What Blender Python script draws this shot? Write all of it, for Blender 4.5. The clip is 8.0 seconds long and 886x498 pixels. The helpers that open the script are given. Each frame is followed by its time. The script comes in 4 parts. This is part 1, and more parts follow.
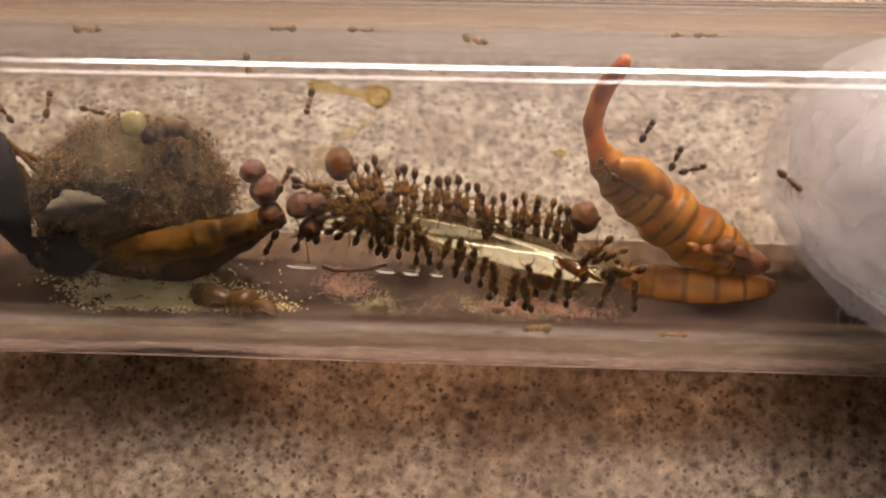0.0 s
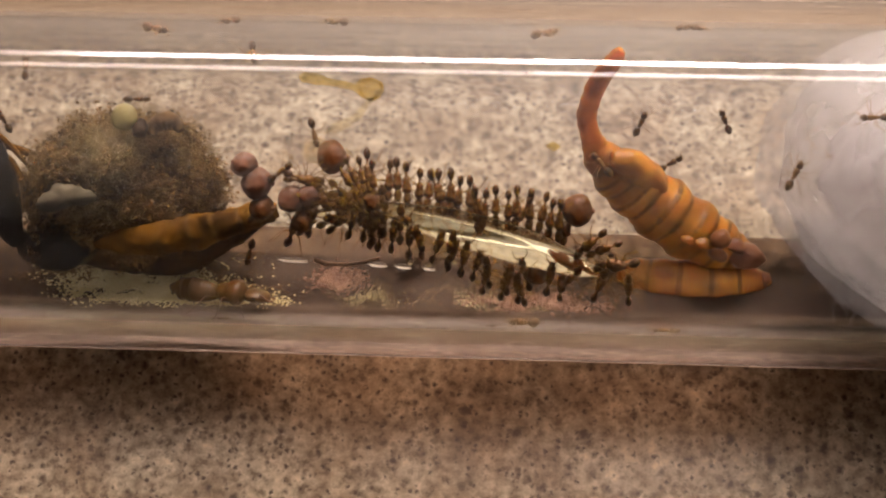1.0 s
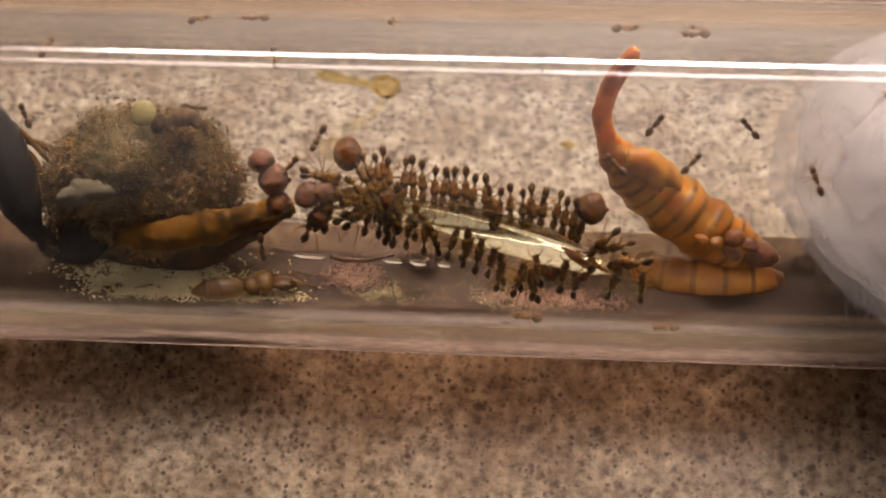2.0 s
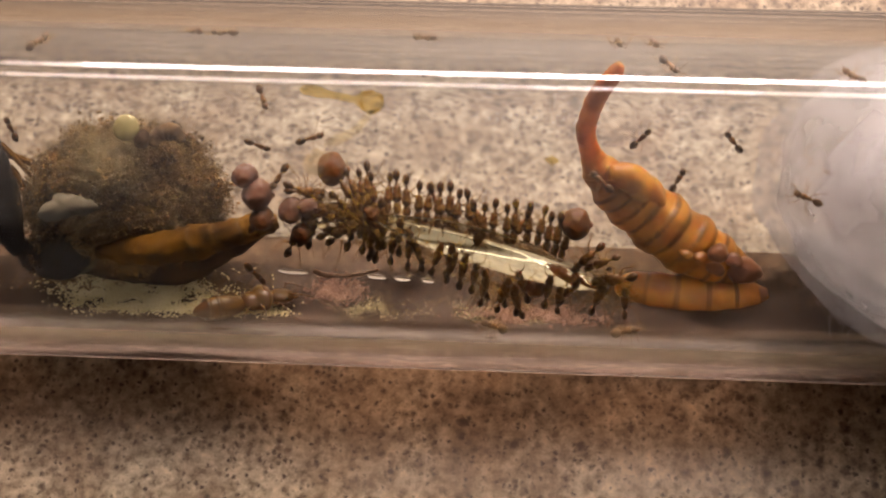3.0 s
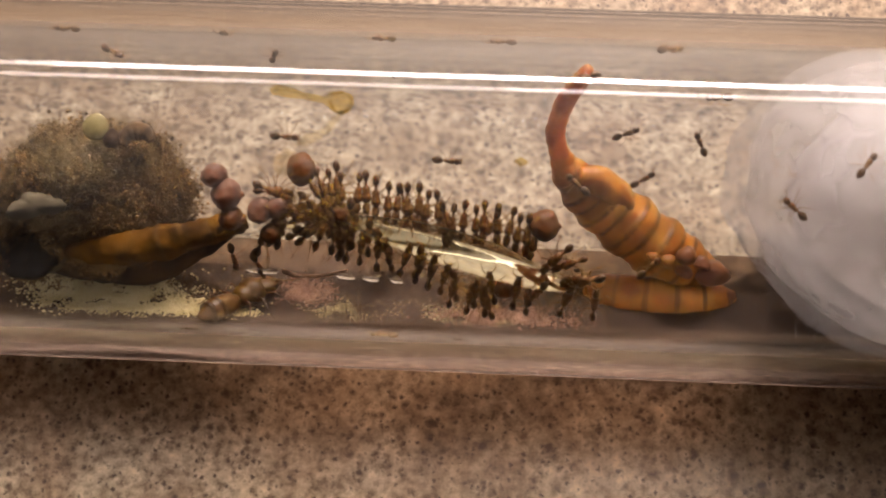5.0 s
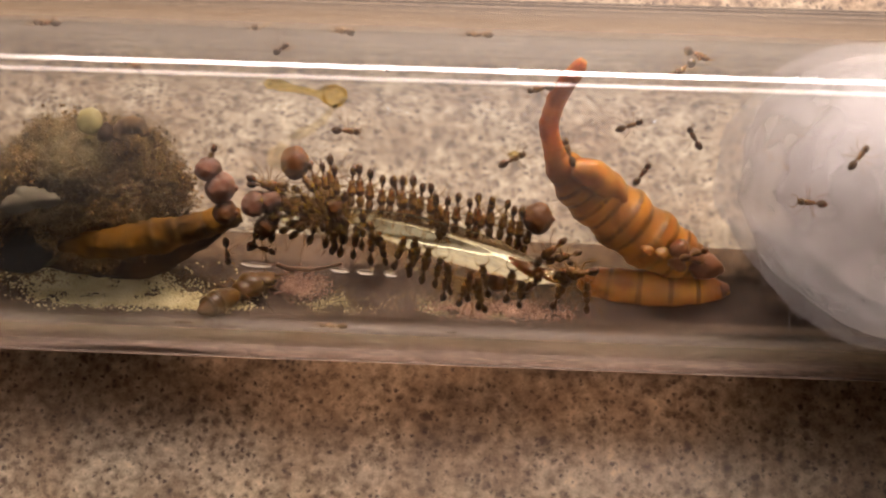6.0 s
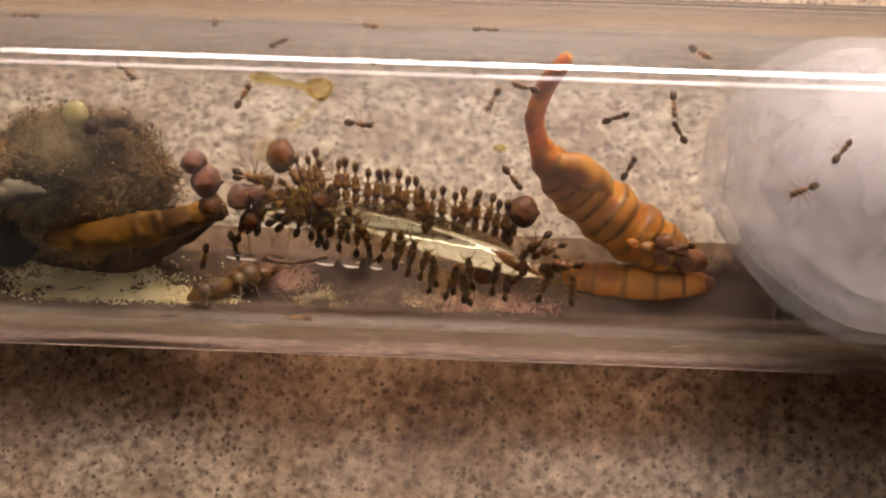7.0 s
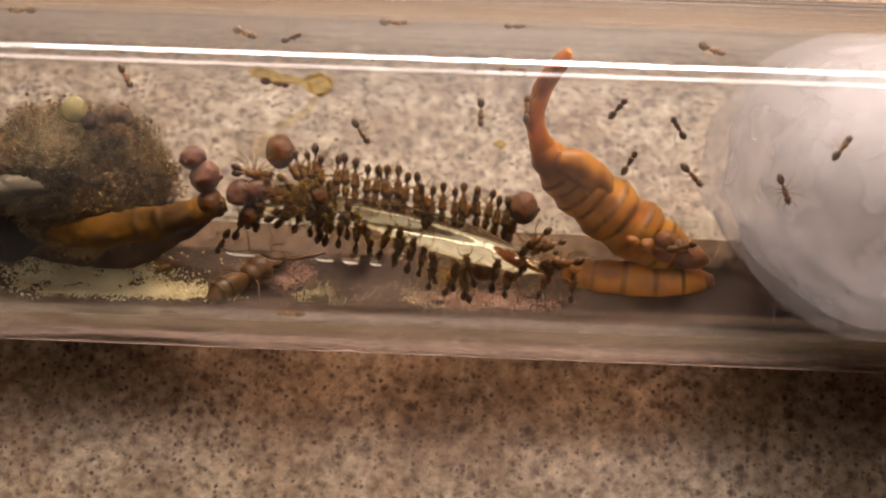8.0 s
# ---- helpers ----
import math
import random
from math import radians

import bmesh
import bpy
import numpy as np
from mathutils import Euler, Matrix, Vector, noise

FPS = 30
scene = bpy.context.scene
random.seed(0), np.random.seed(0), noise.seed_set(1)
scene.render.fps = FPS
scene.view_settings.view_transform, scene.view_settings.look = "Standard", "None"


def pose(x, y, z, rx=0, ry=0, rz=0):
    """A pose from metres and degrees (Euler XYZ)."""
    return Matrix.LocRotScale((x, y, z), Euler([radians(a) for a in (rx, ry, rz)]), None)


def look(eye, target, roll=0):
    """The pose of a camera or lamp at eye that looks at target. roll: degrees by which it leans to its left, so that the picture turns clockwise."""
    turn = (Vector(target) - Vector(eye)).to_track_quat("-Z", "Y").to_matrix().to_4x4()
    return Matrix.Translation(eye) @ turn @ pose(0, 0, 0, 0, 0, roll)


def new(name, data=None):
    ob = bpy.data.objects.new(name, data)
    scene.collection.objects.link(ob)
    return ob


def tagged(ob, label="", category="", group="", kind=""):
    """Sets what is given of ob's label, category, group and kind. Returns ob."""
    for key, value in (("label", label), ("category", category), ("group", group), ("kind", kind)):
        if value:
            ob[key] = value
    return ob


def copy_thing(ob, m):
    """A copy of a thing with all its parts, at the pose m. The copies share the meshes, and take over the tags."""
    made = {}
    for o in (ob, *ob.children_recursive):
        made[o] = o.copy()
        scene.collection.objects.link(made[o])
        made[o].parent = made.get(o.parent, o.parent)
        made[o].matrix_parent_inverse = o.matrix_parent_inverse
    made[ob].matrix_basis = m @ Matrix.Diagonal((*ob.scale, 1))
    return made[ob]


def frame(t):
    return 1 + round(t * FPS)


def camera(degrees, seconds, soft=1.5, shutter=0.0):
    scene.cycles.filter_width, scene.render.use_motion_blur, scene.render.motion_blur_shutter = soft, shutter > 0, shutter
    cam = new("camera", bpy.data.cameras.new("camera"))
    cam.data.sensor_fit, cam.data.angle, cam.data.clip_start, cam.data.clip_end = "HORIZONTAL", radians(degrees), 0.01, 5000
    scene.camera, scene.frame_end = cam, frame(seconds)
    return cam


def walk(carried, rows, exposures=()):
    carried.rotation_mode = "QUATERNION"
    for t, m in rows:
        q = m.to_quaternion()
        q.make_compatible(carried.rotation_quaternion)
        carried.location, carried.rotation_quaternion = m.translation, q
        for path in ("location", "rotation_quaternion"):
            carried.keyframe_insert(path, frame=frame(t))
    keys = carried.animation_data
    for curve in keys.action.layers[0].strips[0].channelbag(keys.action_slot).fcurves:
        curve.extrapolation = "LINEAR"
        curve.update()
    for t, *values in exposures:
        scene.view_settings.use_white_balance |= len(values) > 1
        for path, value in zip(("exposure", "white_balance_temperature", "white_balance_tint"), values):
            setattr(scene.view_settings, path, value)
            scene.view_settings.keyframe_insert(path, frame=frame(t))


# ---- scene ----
cam = camera(32, 8.0, soft=2.0)
walk(cam, [
    (0.0, pose(-0.00050, -0.04230, 0.10948, 21.122, 2.403, 2.458)),
    (0.1, pose(-0.00048, -0.04232, 0.10937, 21.113, 2.612, 2.557)),
    (0.2, pose(-0.00047, -0.04233, 0.10925, 21.087, 2.720, 2.616)),
    (0.3, pose(-0.00046, -0.04235, 0.10913, 21.031, 2.781, 2.657)),
    (0.4, pose(-0.00045, -0.04237, 0.10901, 21.035, 2.675, 2.633)),
    (0.5, pose(-0.00043, -0.04239, 0.10890, 21.055, 2.570, 2.611)),
    (0.6, pose(-0.00037, -0.04235, 0.10890, 21.136, 2.583, 2.587)),
    (0.7, pose(-0.00030, -0.04230, 0.10891, 21.126, 2.579, 2.556)),
    (0.8, pose(-0.00024, -0.04226, 0.10892, 21.085, 2.522, 2.505)),
    (0.9, pose(-0.00017, -0.04222, 0.10892, 21.042, 2.499, 2.467)),
    (1.0, pose(-0.00011, -0.04218, 0.10893, 20.938, 2.401, 2.399)),
    (1.1, pose(0.00003, -0.04230, 0.10899, 20.859, 2.811, 2.755)),
    (1.2, pose(0.00016, -0.04241, 0.10906, 20.443, 3.250, 3.115)),
    (2.3, pose(0.00024, -0.04252, 0.11037, 21.121, 2.502, 2.866)),
    (2.4, pose(0.00036, -0.04267, 0.11080, 21.243, 2.377, 2.800)),
    (2.5, pose(0.00047, -0.04282, 0.11123, 21.426, 2.374, 2.781)),
    (2.7, pose(0.00021, -0.04248, 0.11025, 21.331, 2.265, 2.780)),
    (2.8, pose(0.00012, -0.04236, 0.10990, 21.350, 2.265, 2.795)),
    (2.9, pose(0.00007, -0.04229, 0.10970, 21.338, 2.245, 2.796)),
    (3.0, pose(0.00001, -0.04222, 0.10950, 21.317, 2.260, 2.810)),
    (3.1, pose(0.00001, -0.04224, 0.10947, 21.220, 2.114, 2.763)),
    (3.2, pose(0.00001, -0.04226, 0.10945, 21.116, 2.052, 2.748)),
    (3.3, pose(0.00000, -0.04228, 0.10942, 21.092, 1.934, 2.711)),
    (3.4, pose(0.00000, -0.04230, 0.10939, 21.077, 1.855, 2.690)),
    (3.5, pose(0.00000, -0.04232, 0.10936, 21.090, 1.919, 2.724)),
    (3.6, pose(0.00003, -0.04235, 0.10940, 20.897, 1.768, 2.706)),
    (3.8, pose(0.00009, -0.04239, 0.10947, 21.033, 1.577, 2.697)),
    (4.0, pose(0.00015, -0.04243, 0.10954, 21.202, 1.516, 2.742)),
    (4.2, pose(0.00021, -0.04249, 0.10954, 21.400, 1.416, 2.757)),
    (4.4, pose(0.00027, -0.04255, 0.10954, 21.568, 1.328, 2.773)),
    (4.5, pose(0.00031, -0.04259, 0.10954, 21.645, 1.322, 2.801)),
    (4.6, pose(0.00031, -0.04259, 0.10954, 21.630, 1.267, 2.780)),
    (4.7, pose(0.00031, -0.04259, 0.10954, 21.628, 1.257, 2.776)),
    (5.8, pose(0.00046, -0.04276, 0.10970, 21.272, 1.173, 2.603)),
    (6.0, pose(0.00046, -0.04276, 0.10970, 21.352, 1.128, 2.585)),
    (6.1, pose(0.00046, -0.04280, 0.10972, 21.364, 1.062, 2.559)),
    (6.2, pose(0.00046, -0.04284, 0.10975, 21.327, 1.072, 2.562)),
    (6.3, pose(0.00045, -0.04287, 0.10977, 21.285, 1.027, 2.545)),
    (6.4, pose(0.00045, -0.04291, 0.10980, 21.228, 0.876, 2.486)),
    (6.5, pose(0.00045, -0.04295, 0.10982, 21.293, 0.894, 2.492)),
    (6.6, pose(0.00047, -0.04298, 0.10981, 21.243, 0.878, 2.490)),
    (6.7, pose(0.00050, -0.04300, 0.10980, 21.163, 0.852, 2.484)),
    (6.8, pose(0.00052, -0.04303, 0.10978, 21.163, 0.795, 2.466)),
    (6.9, pose(0.00054, -0.04306, 0.10977, 21.192, 0.654, 2.415)),
    (7.0, pose(0.00057, -0.04309, 0.10976, 21.264, 0.677, 2.427)),
    (7.1, pose(0.00057, -0.04307, 0.10973, 21.199, 0.510, 2.376)),
    (7.2, pose(0.00057, -0.04306, 0.10970, 21.201, 0.491, 2.382)),
    (7.3, pose(0.00058, -0.04305, 0.10967, 21.195, 0.545, 2.416)),
    (7.4, pose(0.00058, -0.04304, 0.10964, 21.215, 0.572, 2.440)),
    (7.5, pose(0.00058, -0.04303, 0.10961, 21.255, 0.671, 2.491)),
    (7.6, pose(0.00055, -0.04303, 0.10958, 21.205, 0.538, 2.457)),
    (7.8, pose(0.00051, -0.04303, 0.10953, 21.106, 0.394, 2.429)),
    (7.9, pose(0.00048, -0.04303, 0.10950, 21.147, 0.493, 2.485)),
    (8.0, pose(0.00045, -0.04303, 0.10947, 21.158, 0.553, 2.523)),
], exposures=[(0.0, 0.0), (8.0, 0.0)])

# ---- light ----
world = bpy.data.worlds.new("room_air")
scene.world = world
world.use_nodes = True
world.node_tree.nodes["Background"].inputs[0].default_value = (0.9, 0.85, 0.8, 1)
world.node_tree.nodes["Background"].inputs[1].default_value = 0.02

LAMP_Y, LAMP_Z, LAMP_X0, LAMP_X1 = 0.339, 0.324, -0.16, 0.28
strip = bpy.data.lights.new("strip_lamp_light", "AREA")
strip.shape, strip.size, strip.size_y = "RECTANGLE", LAMP_X1 - LAMP_X0, 0.026
strip.energy, strip.color = 2.0, (1.0, 0.83, 0.755)
lamp = new("strip_lamp_light", strip)
lamp.matrix_world = look(((LAMP_X0 + LAMP_X1) / 2, LAMP_Y, LAMP_Z), ((LAMP_X0 + LAMP_X1) / 2, 0, 0.01))
core = bpy.data.lights.new("strip_lamp_core_light", "AREA")
core.shape, core.size, core.size_y = "RECTANGLE", 0.08, 0.020
core.energy, core.color = 1.8, (1.0, 0.83, 0.755)
core_lamp = new("strip_lamp_core_light", core)
core_lamp.matrix_world = look((0.04, LAMP_Y - 0.004, LAMP_Z - 0.004), (0.0, 0, 0.01))
# the lamp's tube dims towards its end
for k, (length, power, x) in enumerate(((0.014, 0.019, -0.007), (0.014, 0.012, -0.021), (0.016, 0.008, -0.036), (0.045, 0.010, -0.067))):
    end_light = bpy.data.lights.new("strip_lamp_end_light", "AREA")
    end_light.shape, end_light.size, end_light.size_y = "RECTANGLE", length, 0.026
    end_light.energy, end_light.color = power, (1.0, 0.83, 0.755)
    end_lamp = new("strip_lamp_end_light", end_light)
    end_lamp.matrix_world = look((LAMP_X0 + x, LAMP_Y, LAMP_Z), (LAMP_X0 + x, 0, 0.01))

# ---- sizes: millimetres, scaled to metres in part() and at() ----
MM = 0.001
R, RI = 12.5, 10.6          # the glass tube, outside and inside
AXIS = 12.52                # height of its axis over the counter


def at(x, y, z, rx=0, ry=0, rz=0):
    return pose(x * MM, y * MM, z * MM, rx, ry, rz)


def on_wall(x, phi, heading, r=RI - 0.03):
    """A pose on the inside of the tube: phi from the top, heading in the surface, up to the axis."""
    p = radians(phi)
    h = radians(heading)
    up = Vector((0, -math.sin(p), -math.cos(p)))
    e1, e2 = Vector((1, 0, 0)), Vector((0, -math.cos(p), math.sin(p)))
    ahead = e1 * math.cos(h) + e2 * math.sin(h)
    side = up.cross(ahead)
    m = Matrix((ahead, side, up)).transposed().to_4x4()
    m.translation = Vector((x, r * math.sin(p), AXIS + r * math.cos(p))) * MM
    return m


# ---- materials ----
def mat(name, c1, c2, scale=800, rough=0.5, bump=0.2, detail=4.0, c3=None, scale3=150, lo=0.35, hi=0.65, sss=0.0, sss_r=0.0005, sss_rgb=(1.0, 0.5, 0.25), spec=0.5):
    m = bpy.data.materials.new(name)
    m.use_nodes = True
    t = m.node_tree
    b = t.nodes["Principled BSDF"]
    co = t.nodes.new("ShaderNodeTexCoord")
    n = t.nodes.new("ShaderNodeTexNoise")
    n.inputs["Scale"].default_value, n.inputs["Detail"].default_value = scale, detail
    t.links.new(co.outputs["Object"], n.inputs["Vector"])
    r = t.nodes.new("ShaderNodeValToRGB")
    r.color_ramp.elements[0].position, r.color_ramp.elements[1].position = lo, hi
    r.color_ramp.elements[0].color, r.color_ramp.elements[1].color = (*c1, 1), (*c2, 1)
    t.links.new(n.outputs["Fac"], r.inputs["Fac"])
    col = r.outputs["Color"]
    if c3:
        n3 = t.nodes.new("ShaderNodeTexNoise")
        n3.inputs["Scale"].default_value, n3.inputs["Detail"].default_value = scale3, 3.0
        t.links.new(co.outputs["Object"], n3.inputs["Vector"])
        r3 = t.nodes.new("ShaderNodeValToRGB")
        r3.color_ramp.elements[0].position, r3.color_ramp.elements[1].position = 0.42, 0.62
        t.links.new(n3.outputs["Fac"], r3.inputs["Fac"])
        mx = t.nodes.new("ShaderNodeMix")
        mx.data_type = "RGBA"
        t.links.new(r3.outputs["Color"], mx.inputs["Factor"])
        t.links.new(col, mx.inputs["A"])
        mx.inputs["B"].default_value = (*c3, 1)
        col = mx.outputs["Result"]
    t.links.new(col, b.inputs["Base Color"])
    b.inputs["Roughness"].default_value = rough
    b.inputs["Specular IOR Level"].default_value = spec
    if sss:
        b.inputs["Subsurface Weight"].default_value = sss
        b.inputs["Subsurface Radius"].default_value = sss_rgb
        b.inputs["Subsurface Scale"].default_value = sss_r
    if bump:
        bp = t.nodes.new("ShaderNodeBump")
        bp.inputs["Strength"].default_value, bp.inputs["Distance"].default_value = bump, 0.0002
        t.links.new(n.outputs["Fac"], bp.inputs["Height"])
        t.links.new(bp.outputs["Normal"], b.inputs["Normal"])
    return m


def glass_mat(name, colour, ior, rough):
    m = bpy.data.materials.new(name)
    m.use_nodes = True
    b = m.node_tree.nodes["Principled BSDF"]
    b.inputs["Base Color"].default_value = (*colour, 1)
    b.inputs["Transmission Weight"].default_value = 1.0
    b.inputs["Roughness"].default_value = rough
    b.inputs["IOR"].default_value = ior
    return m


def film_mat(name, clear, matte, share, scale=90, cover=(0.35, 0.75), gloss=0.0, least=0.8):
    """A see-through film: clear tint, with a share of matte colour in uneven patches."""
    m = bpy.data.materials.new(name)
    m.use_nodes = True
    t = m.node_tree
    t.nodes.remove(t.nodes["Principled BSDF"])
    out = t.nodes["Material Output"]
    tr, df = t.nodes.new("ShaderNodeBsdfTransparent"), t.nodes.new("ShaderNodeBsdfDiffuse")
    tr.inputs[0].default_value, df.inputs[0].default_value = (*clear, 1), (*matte, 1)
    co, n = t.nodes.new("ShaderNodeTexCoord"), t.nodes.new("ShaderNodeTexNoise")
    n.inputs["Scale"].default_value, n.inputs["Detail"].default_value = scale, 5.0
    t.links.new(co.outputs["Object"], n.inputs["Vector"])
    mp = t.nodes.new("ShaderNodeMapRange")
    mp.inputs["From Min"].default_value, mp.inputs["From Max"].default_value = cover
    mp.inputs["To Min"].default_value, mp.inputs["To Max"].default_value = share * least, share
    t.links.new(n.outputs["Fac"], mp.inputs["Value"])
    mx = t.nodes.new("ShaderNodeMixShader")
    t.links.new(mp.outputs["Result"], mx.inputs["Fac"])
    t.links.new(tr.outputs[0], mx.inputs[1])
    t.links.new(df.outputs[0], mx.inputs[2])
    last = mx.outputs[0]
    if gloss:
        gl, m2 = t.nodes.new("ShaderNodeBsdfGlossy"), t.nodes.new("ShaderNodeMixShader")
        gl.inputs["Roughness"].default_value = 0.04
        m2.inputs["Fac"].default_value = gloss
        t.links.new(last, m2.inputs[1])
        t.links.new(gl.outputs[0], m2.inputs[2])
        last = m2.outputs[0]
    t.links.new(last, out.inputs["Surface"])
    return m


def band_mat(name, start, full, fade, end, dark, share, matte=(0.64, 0.67, 0.72), patches=0):
    """A matte tint that thins out towards both edges of a band round the tube (angles from its top)."""
    m = film_mat(name, (1, 1, 1), matte, 0.2)
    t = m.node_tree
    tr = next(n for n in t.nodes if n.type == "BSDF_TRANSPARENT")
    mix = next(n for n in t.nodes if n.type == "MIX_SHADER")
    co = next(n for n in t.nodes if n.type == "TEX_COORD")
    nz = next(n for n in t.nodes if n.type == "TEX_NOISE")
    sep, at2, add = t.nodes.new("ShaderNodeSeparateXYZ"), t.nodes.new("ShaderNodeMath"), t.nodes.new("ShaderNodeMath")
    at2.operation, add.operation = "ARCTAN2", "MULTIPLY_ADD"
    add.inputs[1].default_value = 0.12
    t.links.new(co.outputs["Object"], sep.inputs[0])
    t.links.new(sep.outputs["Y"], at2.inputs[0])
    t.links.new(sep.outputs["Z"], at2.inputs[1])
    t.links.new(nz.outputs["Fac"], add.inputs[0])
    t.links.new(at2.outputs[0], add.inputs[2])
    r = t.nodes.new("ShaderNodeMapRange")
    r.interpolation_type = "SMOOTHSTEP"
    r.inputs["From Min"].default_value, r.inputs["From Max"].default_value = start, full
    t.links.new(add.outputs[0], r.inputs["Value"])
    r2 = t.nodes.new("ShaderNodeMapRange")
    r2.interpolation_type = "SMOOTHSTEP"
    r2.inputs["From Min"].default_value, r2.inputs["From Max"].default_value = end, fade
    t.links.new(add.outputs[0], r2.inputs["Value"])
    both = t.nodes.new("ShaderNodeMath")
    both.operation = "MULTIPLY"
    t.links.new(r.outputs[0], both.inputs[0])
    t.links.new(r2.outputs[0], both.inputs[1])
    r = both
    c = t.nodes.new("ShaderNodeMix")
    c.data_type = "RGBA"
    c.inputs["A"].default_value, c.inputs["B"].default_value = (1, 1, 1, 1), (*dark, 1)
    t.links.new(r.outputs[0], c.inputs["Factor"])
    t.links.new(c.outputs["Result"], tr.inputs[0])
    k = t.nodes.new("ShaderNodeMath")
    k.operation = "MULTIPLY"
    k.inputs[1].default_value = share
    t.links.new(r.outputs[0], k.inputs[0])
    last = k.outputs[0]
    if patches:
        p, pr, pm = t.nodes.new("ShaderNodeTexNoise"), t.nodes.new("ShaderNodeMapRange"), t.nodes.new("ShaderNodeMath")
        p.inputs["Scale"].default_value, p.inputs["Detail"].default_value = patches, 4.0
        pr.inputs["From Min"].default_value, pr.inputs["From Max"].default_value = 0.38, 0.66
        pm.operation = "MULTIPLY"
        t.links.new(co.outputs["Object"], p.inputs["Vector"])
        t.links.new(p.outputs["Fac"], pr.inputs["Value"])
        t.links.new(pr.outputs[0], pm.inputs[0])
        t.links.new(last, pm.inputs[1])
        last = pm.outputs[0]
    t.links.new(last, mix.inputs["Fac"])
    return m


def counter_mat():
    """Speckled stone-look laminate: warm beige ground, grey clouds, brown and blue-grey chips."""
    m = bpy.data.materials.new("speckled_laminate")
    m.use_nodes = True
    t = m.node_tree
    b = t.nodes["Principled BSDF"]
    co = t.nodes.new("ShaderNodeTexCoord")

    def noise_ramp(scale, detail, stops, rough=0.55):
        n = t.nodes.new("ShaderNodeTexNoise")
        n.inputs["Scale"].default_value, n.inputs["Detail"].default_value, n.inputs["Roughness"].default_value = scale, detail, rough
        t.links.new(co.outputs["Object"], n.inputs["Vector"])
        r = t.nodes.new("ShaderNodeValToRGB")
        e = r.color_ramp.elements
        e[0].position, e[0].color = stops[0][0], (*stops[0][1], 1)
        e[1].position, e[1].color = stops[1][0], (*stops[1][1], 1)
        for p, c in stops[2:]:
            e.new(p).color = (*c, 1)
        t.links.new(n.outputs["Fac"], r.inputs["Fac"])
        return r.outputs["Color"]

    def chips(scale, size, w):
        v = t.nodes.new("ShaderNodeTexVoronoi")
        v.inputs["Scale"].default_value = scale
        mp = t.nodes.new("ShaderNodeMapping")
        mp.inputs["Location"].default_value = (w, w * 2, 0)
        wob = t.nodes.new("ShaderNodeTexNoise")
        wob.inputs["Scale"].default_value = scale * 1.7
        add = t.nodes.new("ShaderNodeVectorMath")
        add.operation = "MULTIPLY_ADD"
        add.inputs[1].default_value = (0.9 / scale,) * 3
        t.links.new(co.outputs["Object"], wob.inputs["Vector"])
        t.links.new(wob.outputs["Color"], add.inputs[0])
        t.links.new(co.outputs["Object"], add.inputs[2])
        t.links.new(add.outputs[0], mp.inputs["Vector"])
        t.links.new(mp.outputs[0], v.inputs["Vector"])
        sep = t.nodes.new("ShaderNodeSeparateColor")
        t.links.new(v.outputs["Color"], sep.inputs[0])
        # only some cells hold a chip, of uneven size
        k = t.nodes.new("ShaderNodeMapRange")
        k.inputs["From Min"].default_value, k.inputs["From Max"].default_value = 0.32, 1.0
        k.inputs["To Min"].default_value, k.inputs["To Max"].default_value = 0.0, size
        t.links.new(sep.outputs[0], k.inputs["Value"])
        lt = t.nodes.new("ShaderNodeMath")
        lt.operation = "SUBTRACT"
        t.links.new(k.outputs[0], lt.inputs[0])
        t.links.new(v.outputs["Distance"], lt.inputs[1])
        s = t.nodes.new("ShaderNodeMapRange")
        s.inputs["From Min"].default_value, s.inputs["From Max"].default_value = -0.14, 0.24
        t.links.new(lt.outputs[0], s.inputs["Value"])
        return s.outputs[0]

    def mix(f, a, c):
        x = t.nodes.new("ShaderNodeMix")
        x.data_type = "RGBA"
        t.links.new(f, x.inputs["Factor"])
        t.links.new(a, x.inputs["A"])
        x.inputs["B"].default_value = (*c, 1)
        return x.outputs["Result"]

    base = noise_ramp(1000, 6.0, [(0.30, (0.20, 0.132, 0.072)), (0.47, (0.56, 0.428, 0.28)), (0.66, (0.88, 0.71, 0.49))], 0.62)
    tone = noise_ramp(150, 4, [(0.36, (0.70, 0.615, 0.545)), (0.62, (1.0, 1.0, 1.0))])
    mottle = noise_ramp(520, 3, [(0.34, (0.72, 0.69, 0.67)), (0.60, (1.0, 1.0, 1.0))])
    mul = t.nodes.new("ShaderNodeMix")
    mul.data_type, mul.blend_type = "RGBA", "MULTIPLY"
    mul.inputs["Factor"].default_value = 1.0
    t.links.new(base, mul.inputs["A"])
    t.links.new(tone, mul.inputs["B"])
    mul2 = t.nodes.new("ShaderNodeMix")
    mul2.data_type, mul2.blend_type = "RGBA", "MULTIPLY"
    mul2.inputs["Factor"].default_value = 1.0
    t.links.new(mul.outputs["Result"], mul2.inputs["A"])
    t.links.new(mottle, mul2.inputs["B"])
    col = mul2.outputs["Result"]
    col = mix(chips(1050, 0.44, 0.0), col, (0.12, 0.068, 0.038))
    col = mix(chips(1450, 0.46, 0.3), col, (0.22, 0.142, 0.085))
    col = mix(chips(2200, 0.46, 0.7), col, (0.105, 0.062, 0.038))
    t.links.new(col, b.inputs["Base Color"])
    b.inputs["Roughness"].default_value = 0.45
    return m


COUNTER = counter_mat()
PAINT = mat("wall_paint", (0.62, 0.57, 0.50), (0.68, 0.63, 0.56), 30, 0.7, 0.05)
